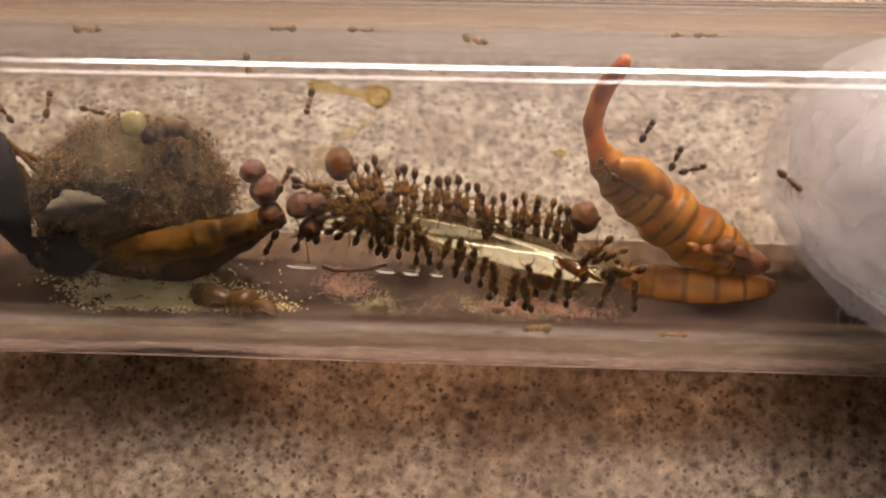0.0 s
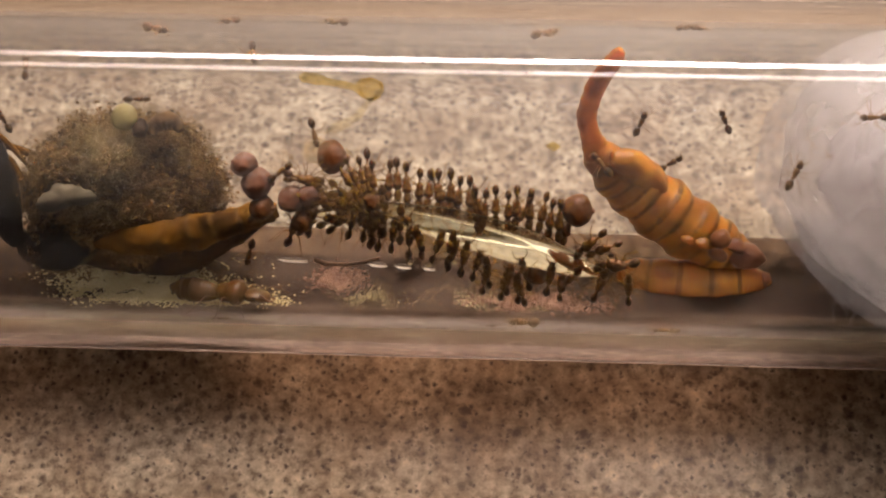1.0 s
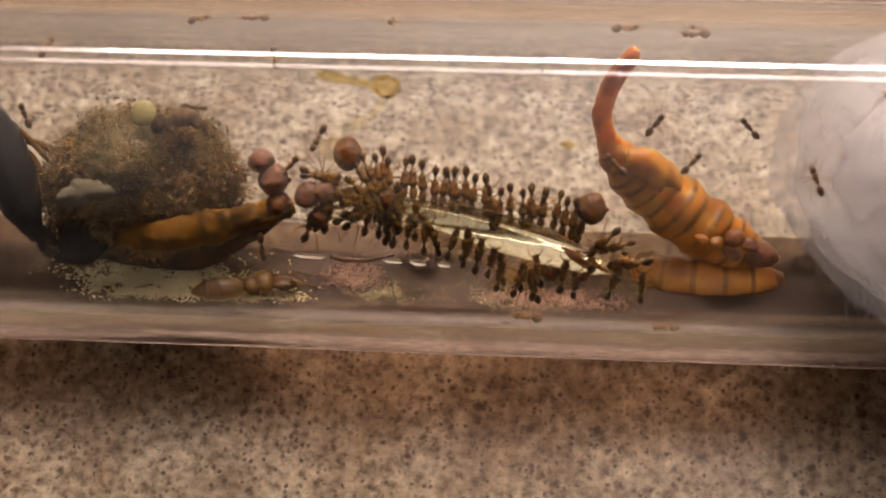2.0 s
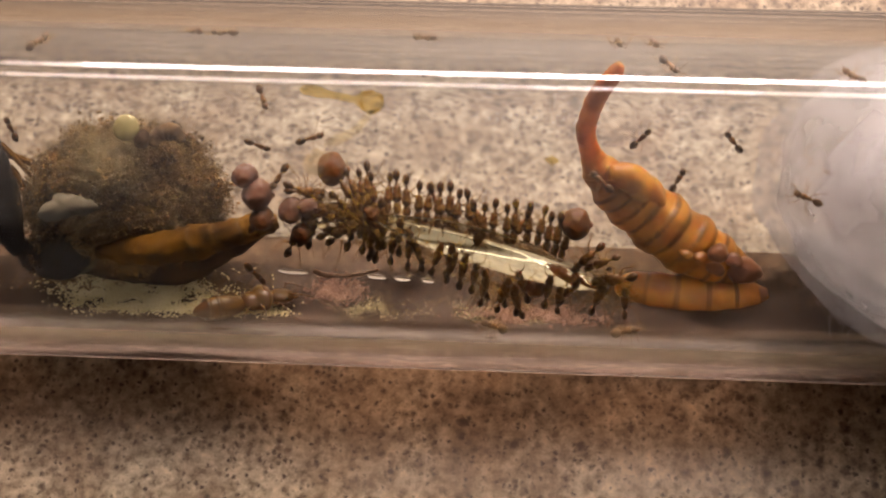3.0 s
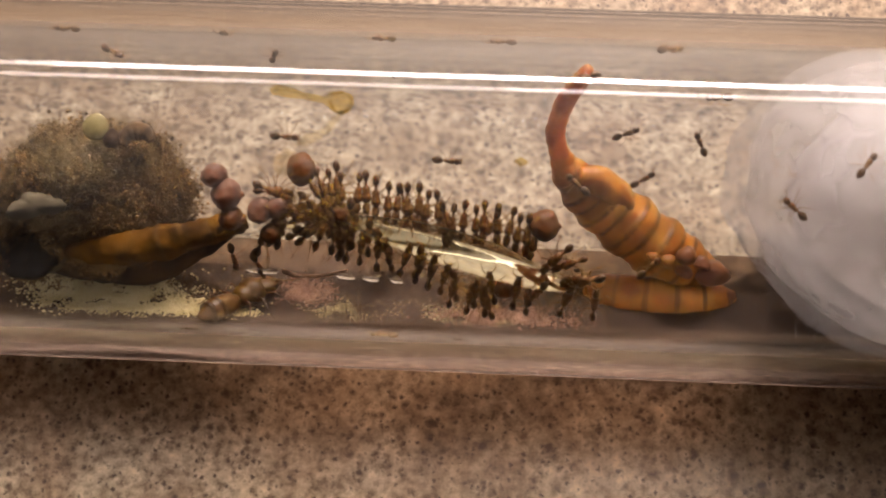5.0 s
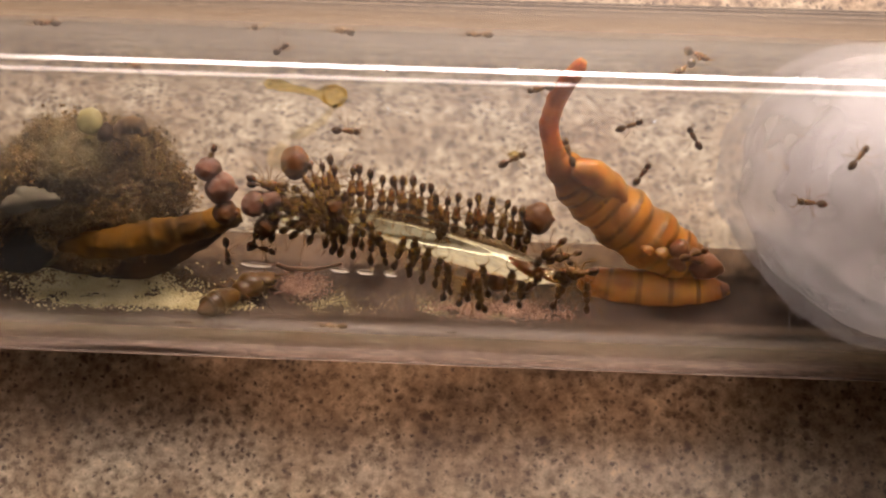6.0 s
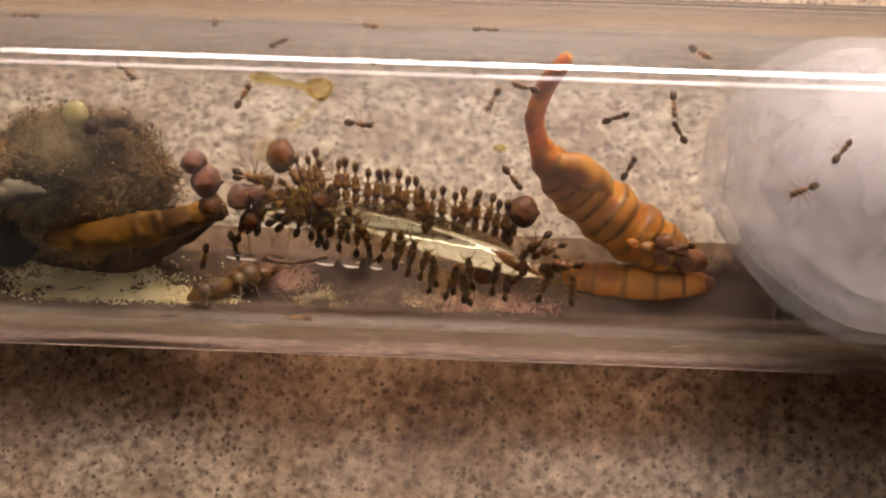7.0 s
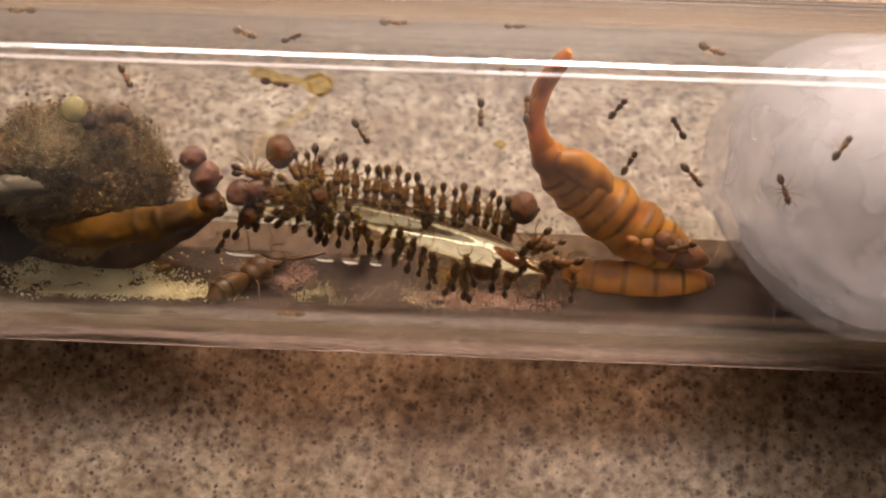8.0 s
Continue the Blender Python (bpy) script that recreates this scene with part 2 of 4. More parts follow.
DIMMED_WALL = mat("dimmed_wall_shade", (0.22, 0.17, 0.13), (0.28, 0.22, 0.17), 20, 0.8, 0.05)
CABINET = mat("cabinet_wood", (0.22, 0.13, 0.07), (0.32, 0.20, 0.11), 40, 0.45, 0.1)
GLASS = glass_mat("clear_glass", (1, 1, 1), 1.5, 0.0)
FILM = film_mat("breath_film", (0.899, 0.934, 0.956), (0.64, 0.655, 0.68), 0.034)
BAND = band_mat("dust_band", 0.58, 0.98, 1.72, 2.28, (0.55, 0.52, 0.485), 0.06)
LOW_BAND = band_mat("low_tube_shade", -1.60, -1.82, -2.00, -2.78, (0.08, 0.058, 0.044), 0.45, (0.46, 0.312, 0.238))
FLOOR_TINT = band_mat("floor_tint", -1.97, -2.22, -3.06, -3.13, (0.50, 0.39, 0.32), 0.40, (0.26, 0.172, 0.125), 150)
HONEY = glass_mat("honey_water", (0.93, 0.885, 0.64), 1.38, 0.02)
STAIN = film_mat("syrup_stain", (0.89, 0.81, 0.56), (0.40, 0.31, 0.10), 0.07, 900, (0.3, 0.7))
GLINT_CLEAR = glass_mat("glint_clear", (1, 1, 1), 1.36, 0.0)
PALE_STAIN = film_mat("thin_syrup_stain", (0.96, 0.93, 0.84), (0.55, 0.44, 0.25), 0.05, 500, (0.4, 0.7))
COTTON = film_mat("packed_cotton", (1, 1, 1), (0.80, 0.735, 0.71), 0.86, 200, (0.3, 0.7), least=0.9)
WOOL = [film_mat("loose_cotton", (1, 1, 1), (0.80, 0.735, 0.71), share, scale, (0.32, 0.68), least=0.35) for share, scale in ((0.28, 380), (0.52, 240))]


def lit_through(m):
    """Loose fibres, and the lower shade band, pass on half of their light to the far side."""
    t = m.node_tree
    df = next(n for n in t.nodes if n.type == "BSDF_DIFFUSE")
    mix = next(n for n in t.nodes if n.type == "MIX_SHADER")
    tl, half = t.nodes.new("ShaderNodeBsdfTranslucent"), t.nodes.new("ShaderNodeMixShader")
    tl.inputs[0].default_value = df.inputs[0].default_value
    t.links.new(df.outputs[0], half.inputs[1])
    t.links.new(tl.outputs[0], half.inputs[2])
    t.links.new(half.outputs[0], mix.inputs[2])


for loose in (*WOOL, COTTON, LOW_BAND):
    lit_through(loose)
GASTER = mat("dark_gaster", (0.055, 0.020, 0.003), (0.100, 0.039, 0.005), 2500, 0.35, 0.1, spec=0.3, sss=0.4, sss_r=0.0006)
BODY = mat("amber_chitin", (0.120, 0.045, 0.004), (0.215, 0.086, 0.007), 2500, 0.4, 0.1, spec=0.3, sss=0.5, sss_r=0.0007)
HEAD = mat("brown_chitin", (0.090, 0.035, 0.004), (0.165, 0.067, 0.008), 2500, 0.4, 0.1, spec=0.35, sss=0.4, sss_r=0.0006)
LEG = mat("pale_amber_chitin", (0.10, 0.038, 0.005), (0.16, 0.066, 0.009), 2500, 0.5, 0.0, spec=0.2, sss=0.5, sss_r=0.0007)
BLACK = mat("black_chitin", (0.006, 0.005, 0.005), (0.015, 0.012, 0.01), 1200, 0.14, 0.05, spec=0.5)
WALK_GASTER = mat("walker_gaster", (0.058, 0.026, 0.005), (0.095, 0.045, 0.009), 2500, 0.45, 0.1, spec=0.2, sss=0.6, sss_r=0.0008)
WALK_BODY = mat("walker_body", (0.105, 0.046, 0.008), (0.155, 0.072, 0.013), 2500, 0.45, 0.1, spec=0.2, sss=0.6, sss_r=0.0008)
WALK_LEG = mat("walker_leg", (0.12, 0.060, 0.014), (0.19, 0.10, 0.026), 2500, 0.5, 0.0, spec=0.2, sss=0.5, sss_r=0.0005)
QUEEN = mat("queen_amber", (0.065, 0.026, 0.002), (0.17, 0.074, 0.006), 260, 0.4, 0.3, c3=(0.038, 0.015, 0.002), scale3=300, spec=0.4, sss=0.5, sss_r=0.001)
QUEEN_DARK = mat("queen_band", (0.05, 0.021, 0.002), (0.11, 0.049, 0.005), 330, 0.4, 0.2, spec=0.4)
PUPA = mat("pupa_skin", (0.40, 0.145, 0.012), (0.68, 0.285, 0.032), 300, 0.45, 0.6, c3=(0.28, 0.090, 0.009), scale3=380, sss=0.9, sss_r=0.0026, spec=0.35)
PUPA_PAD = mat("pupa_pad", (0.42, 0.170, 0.018), (0.64, 0.295, 0.042), 420, 0.45, 0.6, c3=(0.33, 0.118, 0.013), scale3=520, sss=0.7, sss_r=0.0015)
PUPA_RING = mat("pupa_ring", (0.18, 0.064, 0.006), (0.32, 0.125, 0.014), 500, 0.45, 0.4, sss=0.6, sss_r=0.0015, spec=0.35)
PUPA_DARK = mat("pupa_dark", (0.13, 0.04, 0.014), (0.22, 0.08, 0.025), 500, 0.35, 0.1)
SHELL = mat("old_shell", (0.050, 0.019, 0.002), (0.23, 0.094, 0.006), 210, 0.8, 0.9, 8, c3=(0.03, 0.012, 0.002), scale3=190, spec=0.05)
SHELL_RING = mat("old_shell_ring", (0.05, 0.022, 0.003), (0.12, 0.055, 0.007), 400, 0.65, 0.5, spec=0.12)
SHELL_DARK = mat("old_shell_dark", (0.018, 0.007, 0.002), (0.066, 0.029, 0.006), 420, 0.7, 0.8, spec=0.12)
SOIL = mat("debris", (0.058, 0.026, 0.005), (0.155, 0.075, 0.014), 420, 0.9, 0.9, 6, c3=(0.215, 0.113, 0.029), scale3=240)
FIBRE = mat("plant_fibre", (0.135, 0.070, 0.020), (0.25, 0.14, 0.045), 600, 0.8, 0.0, sss=0.3, sss_r=0.0006)
FUZZ = mat("plant_fuzz", (0.155, 0.066, 0.011), (0.31, 0.152, 0.030), 350, 0.8, 0.0, sss=0.3, sss_r=0.0006)
PALE = mat("pale_crumb", (0.48, 0.37, 0.17), (0.68, 0.56, 0.31), 450, 0.9, 0.6)
PINK = mat("pink_crumb", (0.20, 0.098, 0.060), (0.33, 0.185, 0.118), 700, 0.85, 0.4)
BEAD = mat("brood_skin", (0.085, 0.030, 0.007), (0.150, 0.058, 0.017), 500, 0.5, 0.25, sss=0.6, sss_r=0.0008, spec=0.15)
BEAD_PINK = mat("brood_skin_pink", (0.13, 0.058, 0.034), (0.21, 0.102, 0.062), 500, 0.5, 0.25, sss=0.6, sss_r=0.0008, spec=0.2)
DISC = mat("seed_skin", (0.20, 0.145, 0.038), (0.29, 0.22, 0.068), 700, 0.5, 0.2)
FLAKE = mat("husk", (0.075, 0.055, 0.030), (0.125, 0.095, 0.057), 700, 0.85, 0.4, spec=0.2)
TWIG = mat("thin_twig", (0.19, 0.085, 0.03), (0.28, 0.13, 0.05), 900, 0.6, 0.3)
METAL = mat("lamp_housing", (0.55, 0.55, 0.54), (0.62, 0.62, 0.6), 60, 0.5, 0.05)


# ---- mesh helpers ----
def part(name, bm, material, parent=None, label="", smooth=True, scale=MM):
    me = bpy.data.meshes.new(name)
    bmesh.ops.scale(bm, vec=(scale,) * 3, verts=bm.verts)
    bm.normal_update()
    bm.to_mesh(me)
    bm.free()
    if smooth:
        for p in me.polygons:
            p.use_smooth = True
    me.materials.append(material)
    ob = new(name, me)
    if parent:
        ob.parent = parent
    if label:
        tagged(ob, label)
    return ob


def thing(name, m, label, category, group=""):
    ob = new(name)
    ob.empty_display_size = 0.002
    ob.matrix_basis = m
    return tagged(ob, label, category, group)


def blob(bm, c, r, turn=(0, 0, 0), seg=12, rings=8):
    m = Matrix.LocRotScale(Vector(c), Euler([radians(a) for a in turn]), Vector(r))
    return bmesh.ops.create_uvsphere(bm, u_segments=seg, v_segments=rings, radius=1.0, matrix=m)["verts"]


def sweep(bm, pts, radii, seg=10, flat=1.0):
    """A round limb along points, closed at both ends; flat squeezes it across."""
    pts = [Vector(p) for p in pts]
    rings = []
    ref = Vector((0, 0, 1))
    for i, p in enumerate(pts):
        d = (pts[min(i + 1, len(pts) - 1)] - pts[max(i - 1, 0)]).normalized()
        a = ref - d * ref.dot(d)
        a = (a if a.length > 1e-4 else d.orthogonal()).normalized()
        ref = a
        b = d.cross(a)
        rings.append([bm.verts.new(p + (a * math.cos(2 * math.pi * k / seg) * flat + b * math.sin(2 * math.pi * k / seg)) * radii[i]) for k in range(seg)])
    for q, s in zip(rings, rings[1:]):
        for k in range(seg):
            bm.faces.new((q[k], q[(k + 1) % seg], s[(k + 1) % seg], s[k]))
    bm.faces.new(rings[0][::-1])
    bm.faces.new(rings[-1])
    return [v for q in rings for v in q]


def smooth_path(pts, n):
    """n points on a smooth line through pts (4 numbers each: place and radius)."""
    out = []
    k = len(pts) - 1
    for i in range(n):
        u = i / (n - 1) * k
        j = min(int(u), k - 1)
        f = u - j
        p = [pts[max(0, min(k, j + d))] for d in (-1, 0, 1, 2)]
        out.append([0.5 * (2 * p[1][a] + (p[2][a] - p[0][a]) * f + (2 * p[0][a] - 5 * p[1][a] + 4 * p[2][a] - p[3][a]) * f * f
                           + (3 * p[1][a] - p[0][a] - 3 * p[2][a] + p[3][a]) * f ** 3) for a in range(4)])
    return [o[:3] for o in out], [max(0.02, o[3]) for o in out]


def roughen(verts, amp, freq, seed=0.0):
    for v in verts:
        q = v.co * freq + Vector((seed, seed * 2.3, seed * 0.7))
        v.co += noise.noise_vector(q) * amp + noise.noise_vector(q * 2.7) * amp * 0.4


def box(bm, x0, y0, z0, x1, y1, z1):
    m = Matrix.LocRotScale(Vector(((x0 + x1) / 2, (y0 + y1) / 2, (z0 + z1) / 2)), None, Vector((x1 - x0, y1 - y0, z1 - z0)))
    return bmesh.ops.create_cube(bm, size=1.0, matrix=m)["verts"]


# ---- the room round the counter (metres) ----
def plain(name, dims, material, bevel=0.0):
    bm = bmesh.new()
    box(bm, *dims)
    if bevel:
        bmesh.ops.bevel(bm, geom=bm.edges[:], offset=bevel, segments=3, affect="EDGES")
    return tagged(part(name, bm, material, smooth=False, scale=1.0), kind="structure")


counter = plain("counter", (-1.2, -0.042, -0.038, 1.5, 0.42, 0.0), COUNTER, 0.006)
tagged(counter, "beige speckled stone-look laminate kitchen counter", "counter")
plain("wall_north", (-1.6, 0.42, -0.9, 1.9, 0.52, 1.5), PAINT)
plain("wall_south", (-1.6, -2.6, -0.9, 1.9, -2.5, 1.5), DIMMED_WALL)
plain("wall_west", (-1.7, -2.6, -0.9, -1.6, 0.52, 1.5), DIMMED_WALL)
plain("wall_east", (1.9, -2.6, -0.9, 2.0, 0.52, 1.5), DIMMED_WALL)
plain("floor", (-1.6, -2.5, -1.0, 1.9, 0.42, -0.9), CABINET)
plain("ceiling", (-1.6, -2.5, 1.5, 1.9, 0.42, 1.6), PAINT)

fixture = thing("strip_lamp", pose((LAMP_X0 + LAMP_X1) / 2, LAMP_Y, LAMP_Z + 0.03), "long white under-cabinet strip lamp", "lamp")
bm = bmesh.new()
half = (LAMP_X1 - LAMP_X0) / 2 + 0.07
box(bm, -half, -0.01, 0.0, half, 0.08, 0.03)
bmesh.ops.bevel(bm, geom=bm.edges[:], offset=0.004, segments=2, affect="EDGES")
part("housing", bm, METAL, fixture, smooth=False, scale=1.0)


# ---- the glass tube ----
def ring_tube(bm, r0, r1, x0, x1, seg=160, n=1):
    rows = []
    for r, x in ((r0, x0), (r0, x1), (r1, x1), (r1, x0)):
        rows.append([bm.verts.new((x, r * math.sin(2 * math.pi * k / seg), r * math.cos(2 * math.pi * k / seg))) for k in range(seg)])
    for i in range(4):
        a, b = rows[i], rows[(i + 1) % 4]
        for k in range(seg):
            bm.faces.new((a[k], b[k], b[(k + 1) % seg], a[(k + 1) % seg]))
    bmesh.ops.recalc_face_normals(bm, faces=bm.faces[:])
    for e in bm.edges:
        if abs(e.verts[0].co.x - e.verts[1].co.x) < 1e-6:
            e.smooth = False


tube = thing("test_tube", at(0, 0, AXIS), "clear glass test tube lying on its side on the counter", "test tube")
bm = bmesh.new()
ring_tube(bm, R, RI, -72, 78)
glass = part("glass_wall", bm, GLASS, tube)
glass.visible_shadow = False
bm = bmesh.new()
vs = [[bm.verts.new((x, (RI - 0.02) * math.sin(2 * math.pi * k / 128), (RI - 0.02) * math.cos(2 * math.pi * k / 128))) for k in range(128)] for x in (-71, 77)]
for k in range(128):
    bm.faces.new((vs[0][k], vs[0][(k + 1) % 128], vs[1][(k + 1) % 128], vs[1][k]))
part("breath_film", bm, FILM, tube, "thin film inside the glass, added for its haze and faint shadow")


# shade tints for the upper flank, and the flank towards the counter's front
def tint_strip(name, lo, hi, material, label, r=R + 0.01):
    bm = bmesh.new()
    vs = []
    for i in range(31):
        x = -71 + i * 148 / 30
        vs.append([bm.verts.new((x, r * math.sin(radians(a)), r * math.cos(radians(a)))) for a in [lo + (hi - lo) * k / 24 for k in range(25)]])
    for p, q in zip(vs, vs[1:]):
        for k in range(24):
            bm.faces.new((p[k], p[k + 1], q[k + 1], q[k]))
    part(name, bm, material, tube, label)


tint_strip("dust_band", 4, 132, BAND, "grey added shade band along the tube's upper flank")
tint_strip("dust_band", -174, -80, LOW_BAND, "grey added shade band along the tube's lower flank")
tint_strip("grime", -179, -112, FLOOR_TINT, "thin patchy brown tint along the tube's floor", RI - 0.035)


# ---- cotton plug ----
def cotton_shell(inset, seed, low, seg=96, rings=44):
    """The plug's rounded end and sides, drawn in by inset; the end slopes away towards the tube's front."""
    bm = bmesh.new()
    rows = []
    radius = 10.42 - inset * 0.55
    for i in range(rings + 1):
        u = i / rings
        if u < 0.6:
            a = u / 0.6 * math.pi / 2
            x, r = 9.0 * (1 - math.cos(a)), radius * math.sin(a)
        else:
            x, r = 9.0 + (u - 0.6) / 0.4 * (24 - inset), radius
        row = []
        for k in range(seg):
            b = 2 * math.pi * k / seg
            y, z = r * math.sin(b), r * math.cos(b)
            v = y * 0.93 + z * 0.36
            end = max(0.0, 1 - x / 26)
            q = Vector((x, y, z)) * 0.22 + Vector((seed, 0, seed * 0.6))
            xx = x + inset + end * (max(0.0, -v - 0.5) * low + noise.noise(q) * 0.7 + noise.noise(q * 2.7) * 0.35 + noise.noise(q * 7) * 0.12)
            row.append(bm.verts.new((xx, y, z)))
        rows.append(row)
    for p, q in zip(rows[1:], rows[2:]):
        for k in range(seg):
            bm.faces.new((p[k], p[(k + 1) % seg], q[(k + 1) % seg], q[k]))
    bmesh.ops.remove_doubles(bm, verts=rows[0], dist=1e-4)
    tip = next(v for v in bm.verts if v.is_valid and not v.link_faces)
    for k in range(seg):
        bm.faces.new((tip, rows[1][(k + 1) % seg], rows[1][k]))
    bm.faces.new(rows[-1])
    bmesh.ops.recalc_face_normals(bm, faces=bm.faces[:])
    return bm


def build_cotton():
    th = thing("cotton_plug", at(15.4, 0, AXIS), "fluffy white cotton wool plug inside the glass tube", "cotton plug")
    part("wad", cotton_shell(4.4, 1.0, 0.34), COTTON, th)
    for inset, wool, seed in ((0.0, WOOL[0], 2.0), (1.3, WOOL[1], 3.1)):
        part("loose_layer", cotton_shell(inset, seed, 0.34), wool, th, "thin loose layer of cotton fibres")
    bm = bmesh.new()
    rnd = random.Random(4)
    for i in range(420):
        a, r = rnd.uniform(0, 6.283), 10.2 * math.sqrt(rnd.random())
        y, z = r * math.sin(a), r * math.cos(a)
        x = 9.0 * (1 - math.sqrt(max(0.0, 1 - (r / 10.42) ** 2))) + max(0.0, -(y * 0.93 + z * 0.36) - 0.5) * 0.34
        d = Vector((rnd.uniform(-0.3, 0.2), rnd.uniform(-1, 1), rnd.uniform(-1, 1))).normalized() * rnd.uniform(0.8, 2.6)
        c = Vector((rnd.uniform(-0.4, 0.2), rnd.uniform(-0.6, 0.6), rnd.uniform(-0.6, 0.6)))
        p0 = Vector((x + rnd.uniform(-0.2, 1.2), y, z))
        pts = [p0 + d * u + c * (4 * u * (1 - u)) for u in (0, 0.25, 0.5, 0.75, 1)]
        pts = [p if math.hypot(p.y, p.z) < 10.4 else Vector((p.x, p.y * 10.4 / math.hypot(p.y, p.z), p.z * 10.4 / math.hypot(p.y, p.z))) for p in pts]
        sweep(bm, pts, [0.010] * 5, 4)
    tagged(part("fibres", bm, WOOL[1], th), kind="stuff")


build_cotton()


# ---- food drop on the glass and its stains ----
def wall_point(x, phi, r):
    p = radians(phi)
    return Vector((x, r * math.sin(p), AXIS + r * math.cos(p)))


def patch_on_wall(spine, thick, nu=40, nv=14, r0=RI - 0.04, power=0.6, ripple=0.0, seed=0.0, base=None, ridge=0.0):
    """A lens of liquid on the inside of the glass. spine: rows of x, phi, half width in degrees."""
    bm = bmesh.new()
    k = len(spine) - 1
    outer, inner = [], []
    for i in range(nu + 1):
        u = i / nu
        j = min(int(u * k), k - 1)
        f = u * k - j
        f = f * f * (3 - 2 * f) * 0.5 + f * 0.5
        x, ph, hw = [spine[j][a] * (1 - f) + spine[j + 1][a] * f for a in range(3)]
        ro, ri = [], []
        for q in range(nv + 1):
            s = 2 * q / nv - 1
            w = hw * (1 + ripple * noise.noise(Vector((u * 9, seed + (s > 0) * 5, 0))))
            d = thick * (max(0.0, 1 - s * s) ** power if not ridge else max(0.0, 1 - (s * s + 0.012) ** 0.5) ** 1.3) * min(1, (4 * u * (1 - u)) ** 0.5 + 0.02)
            d *= 1 + (0.04 * noise.noise(Vector((u * 7, s * 0.5, 3.0))) + 0.012 * noise.noise(Vector((u * 30, s * 2, 7.0))) if ridge else 0.0)
            ro.append(bm.verts.new(wall_point(x, ph + s * w, r0) - base))
            ri.append(bm.verts.new(wall_point(x, ph + s * w, r0 - d - 0.01) - base))
        outer.append(ro)
        inner.append(ri)
    for i in range(nu):
        for q in range(nv):
            bm.faces.new((outer[i][q], outer[i + 1][q], outer[i + 1][q + 1], outer[i][q + 1]))
            bm.faces.new((inner[i][q], inner[i][q + 1], inner[i + 1][q + 1], inner[i + 1][q]))
        for q in (0, nv):
            a = (outer[i][q], outer[i + 1][q], inner[i + 1][q], inner[i][q])
            bm.faces.new(a if q else a[::-1])
    for i in (0, nu):
        for q in range(nv):
            bm.faces.new((outer[i][q], outer[i][q + 1], inner[i][q + 1], inner[i][q]))
    bmesh.ops.recalc_face_normals(bm, faces=bm.faces[:])
    return bm


def build_drop():
    base = wall_point(-2.34, -44.3, RI)
    th = thing("syrup_drop", at(*base), "long clear pale yellow syrup drop on the tube glass", "syrup drop")
    spine = [(-9.73, -33.8, 0.6), (-7.62, -36.8, 3.8), (-4.98, -39.8, 5.8), (-2.34, -43.5, 6.6), (0.49, -47.8, 6.4), (2.98, -52.6, 4.4), (4.95, -55.9, 0.6)]
    ob = part("liquid", patch_on_wall(spine, 2.05, 80, 64, base=base, ridge=1.0), HONEY, th)
    ob.visible_shadow = False


build_drop()


def glint_ridge(x0, x1, phi, half):
    mid = wall_point((x0 + x1) / 2, phi, RI)
    th = thing("syrup_streak", at(*mid), "short clear streak added to catch a glint on the glass below the ants", "syrup streak", "syrup streaks")
    spine = [(x0, phi + 0.4, 0.3), (x0 * 0.8 + x1 * 0.2, phi, half), ((x0 + x1) / 2, phi - 0.2, half * 1.1), (x0 * 0.2 + x1 * 0.8, phi - 0.3, half), (x1, phi - 0.5, 0.3)]
    part("liquid", patch_on_wall(spine, 0.20, 30, 24, base=mid, power=0.6), GLINT_CLEAR, th).visible_shadow = False


for x0, x1, phi in ((-15.6, -13.6, -53.4), (-10.0, -8.7, -54.3), (-8.3, -7.2, -54.8), (-6.6, -5.7, -55.2)):
    glint_ridge(x0, x1, phi, 0.9)


def droplet(spot, r):
    x, ph = spot
    b = wall_point(x, ph, RI - 0.05)
    inward = (Vector((x, 0, AXIS)) - b).normalized()
    th = thing("syrup_droplet", at(*b), "tiny clear syrup droplet added for a glint between feeding ants", "droplet", "syrup droplets")
    bm = bmesh.new()
    roughen(blob(bm, inward * r * 0.3, (r * 1.3, r, r * 0.6), (radians(ph) * -57.3, 0, 15), 20, 14), r * 0.12, 1.2 / r, x)
    part("liquid", bm, HONEY, th).visible_shadow = False


for spot, r in (((-12.05, -31.1), 0.30), ((-10.78, -35.1), 0.42), ((-11.42, -33.3), 0.22), ((-7.27, -53.3), 0.14), ((-6.14, -54.0), 0.14), ((-4.54, -52.7), 0.14), ((-3.26, -54.5), 0.14), ((4.39, -53.8), 0.30), ((-12.69, -37.0), 0.24)):
    droplet(spot, r)


def stain(name, spine, material, label, thick=0.03, seed=1.0):
    mid = spine[len(spine) // 2]
    base = wall_point(mid[0], mid[1], RI)
    th = thing(name, at(*base), label, "stain")
    part("film", patch_on_wall(spine, thick, 36, 8, RI - 0.05, 0.5, 0.35, seed, base), material, th)


stain("syrup_stain", [(-14.49, 7.7, 0.3), (-14.13, 7.6, 2.2), (-13.55, 7.2, 2.0), (-12.36, 5.8, 1.3), (-11.02, 4.5, 1.4), (-10.56, 4.1, 3.2), (-9.92, 3.8, 4.2), (-9.38, 3.4, 3.0), (-9.13, 3.3, 0.3)], STAIN, "dried yellow syrup smear shaped like a dumbbell on the glass")
stain("syrup_stain", [(-13.95, -17.4, 0.3), (-13.88, -17.4, 1.8), (-13.67, -17.3, 3.2), (-13.11, -17.1, 4.2), (-12.62, -16.6, 3.2), (-12.34, -16.2, 1.6), (-12.27, -16.0, 0.3)], PALE_STAIN, "yellow syrup blotch beside the feeding ants", seed=3.0)
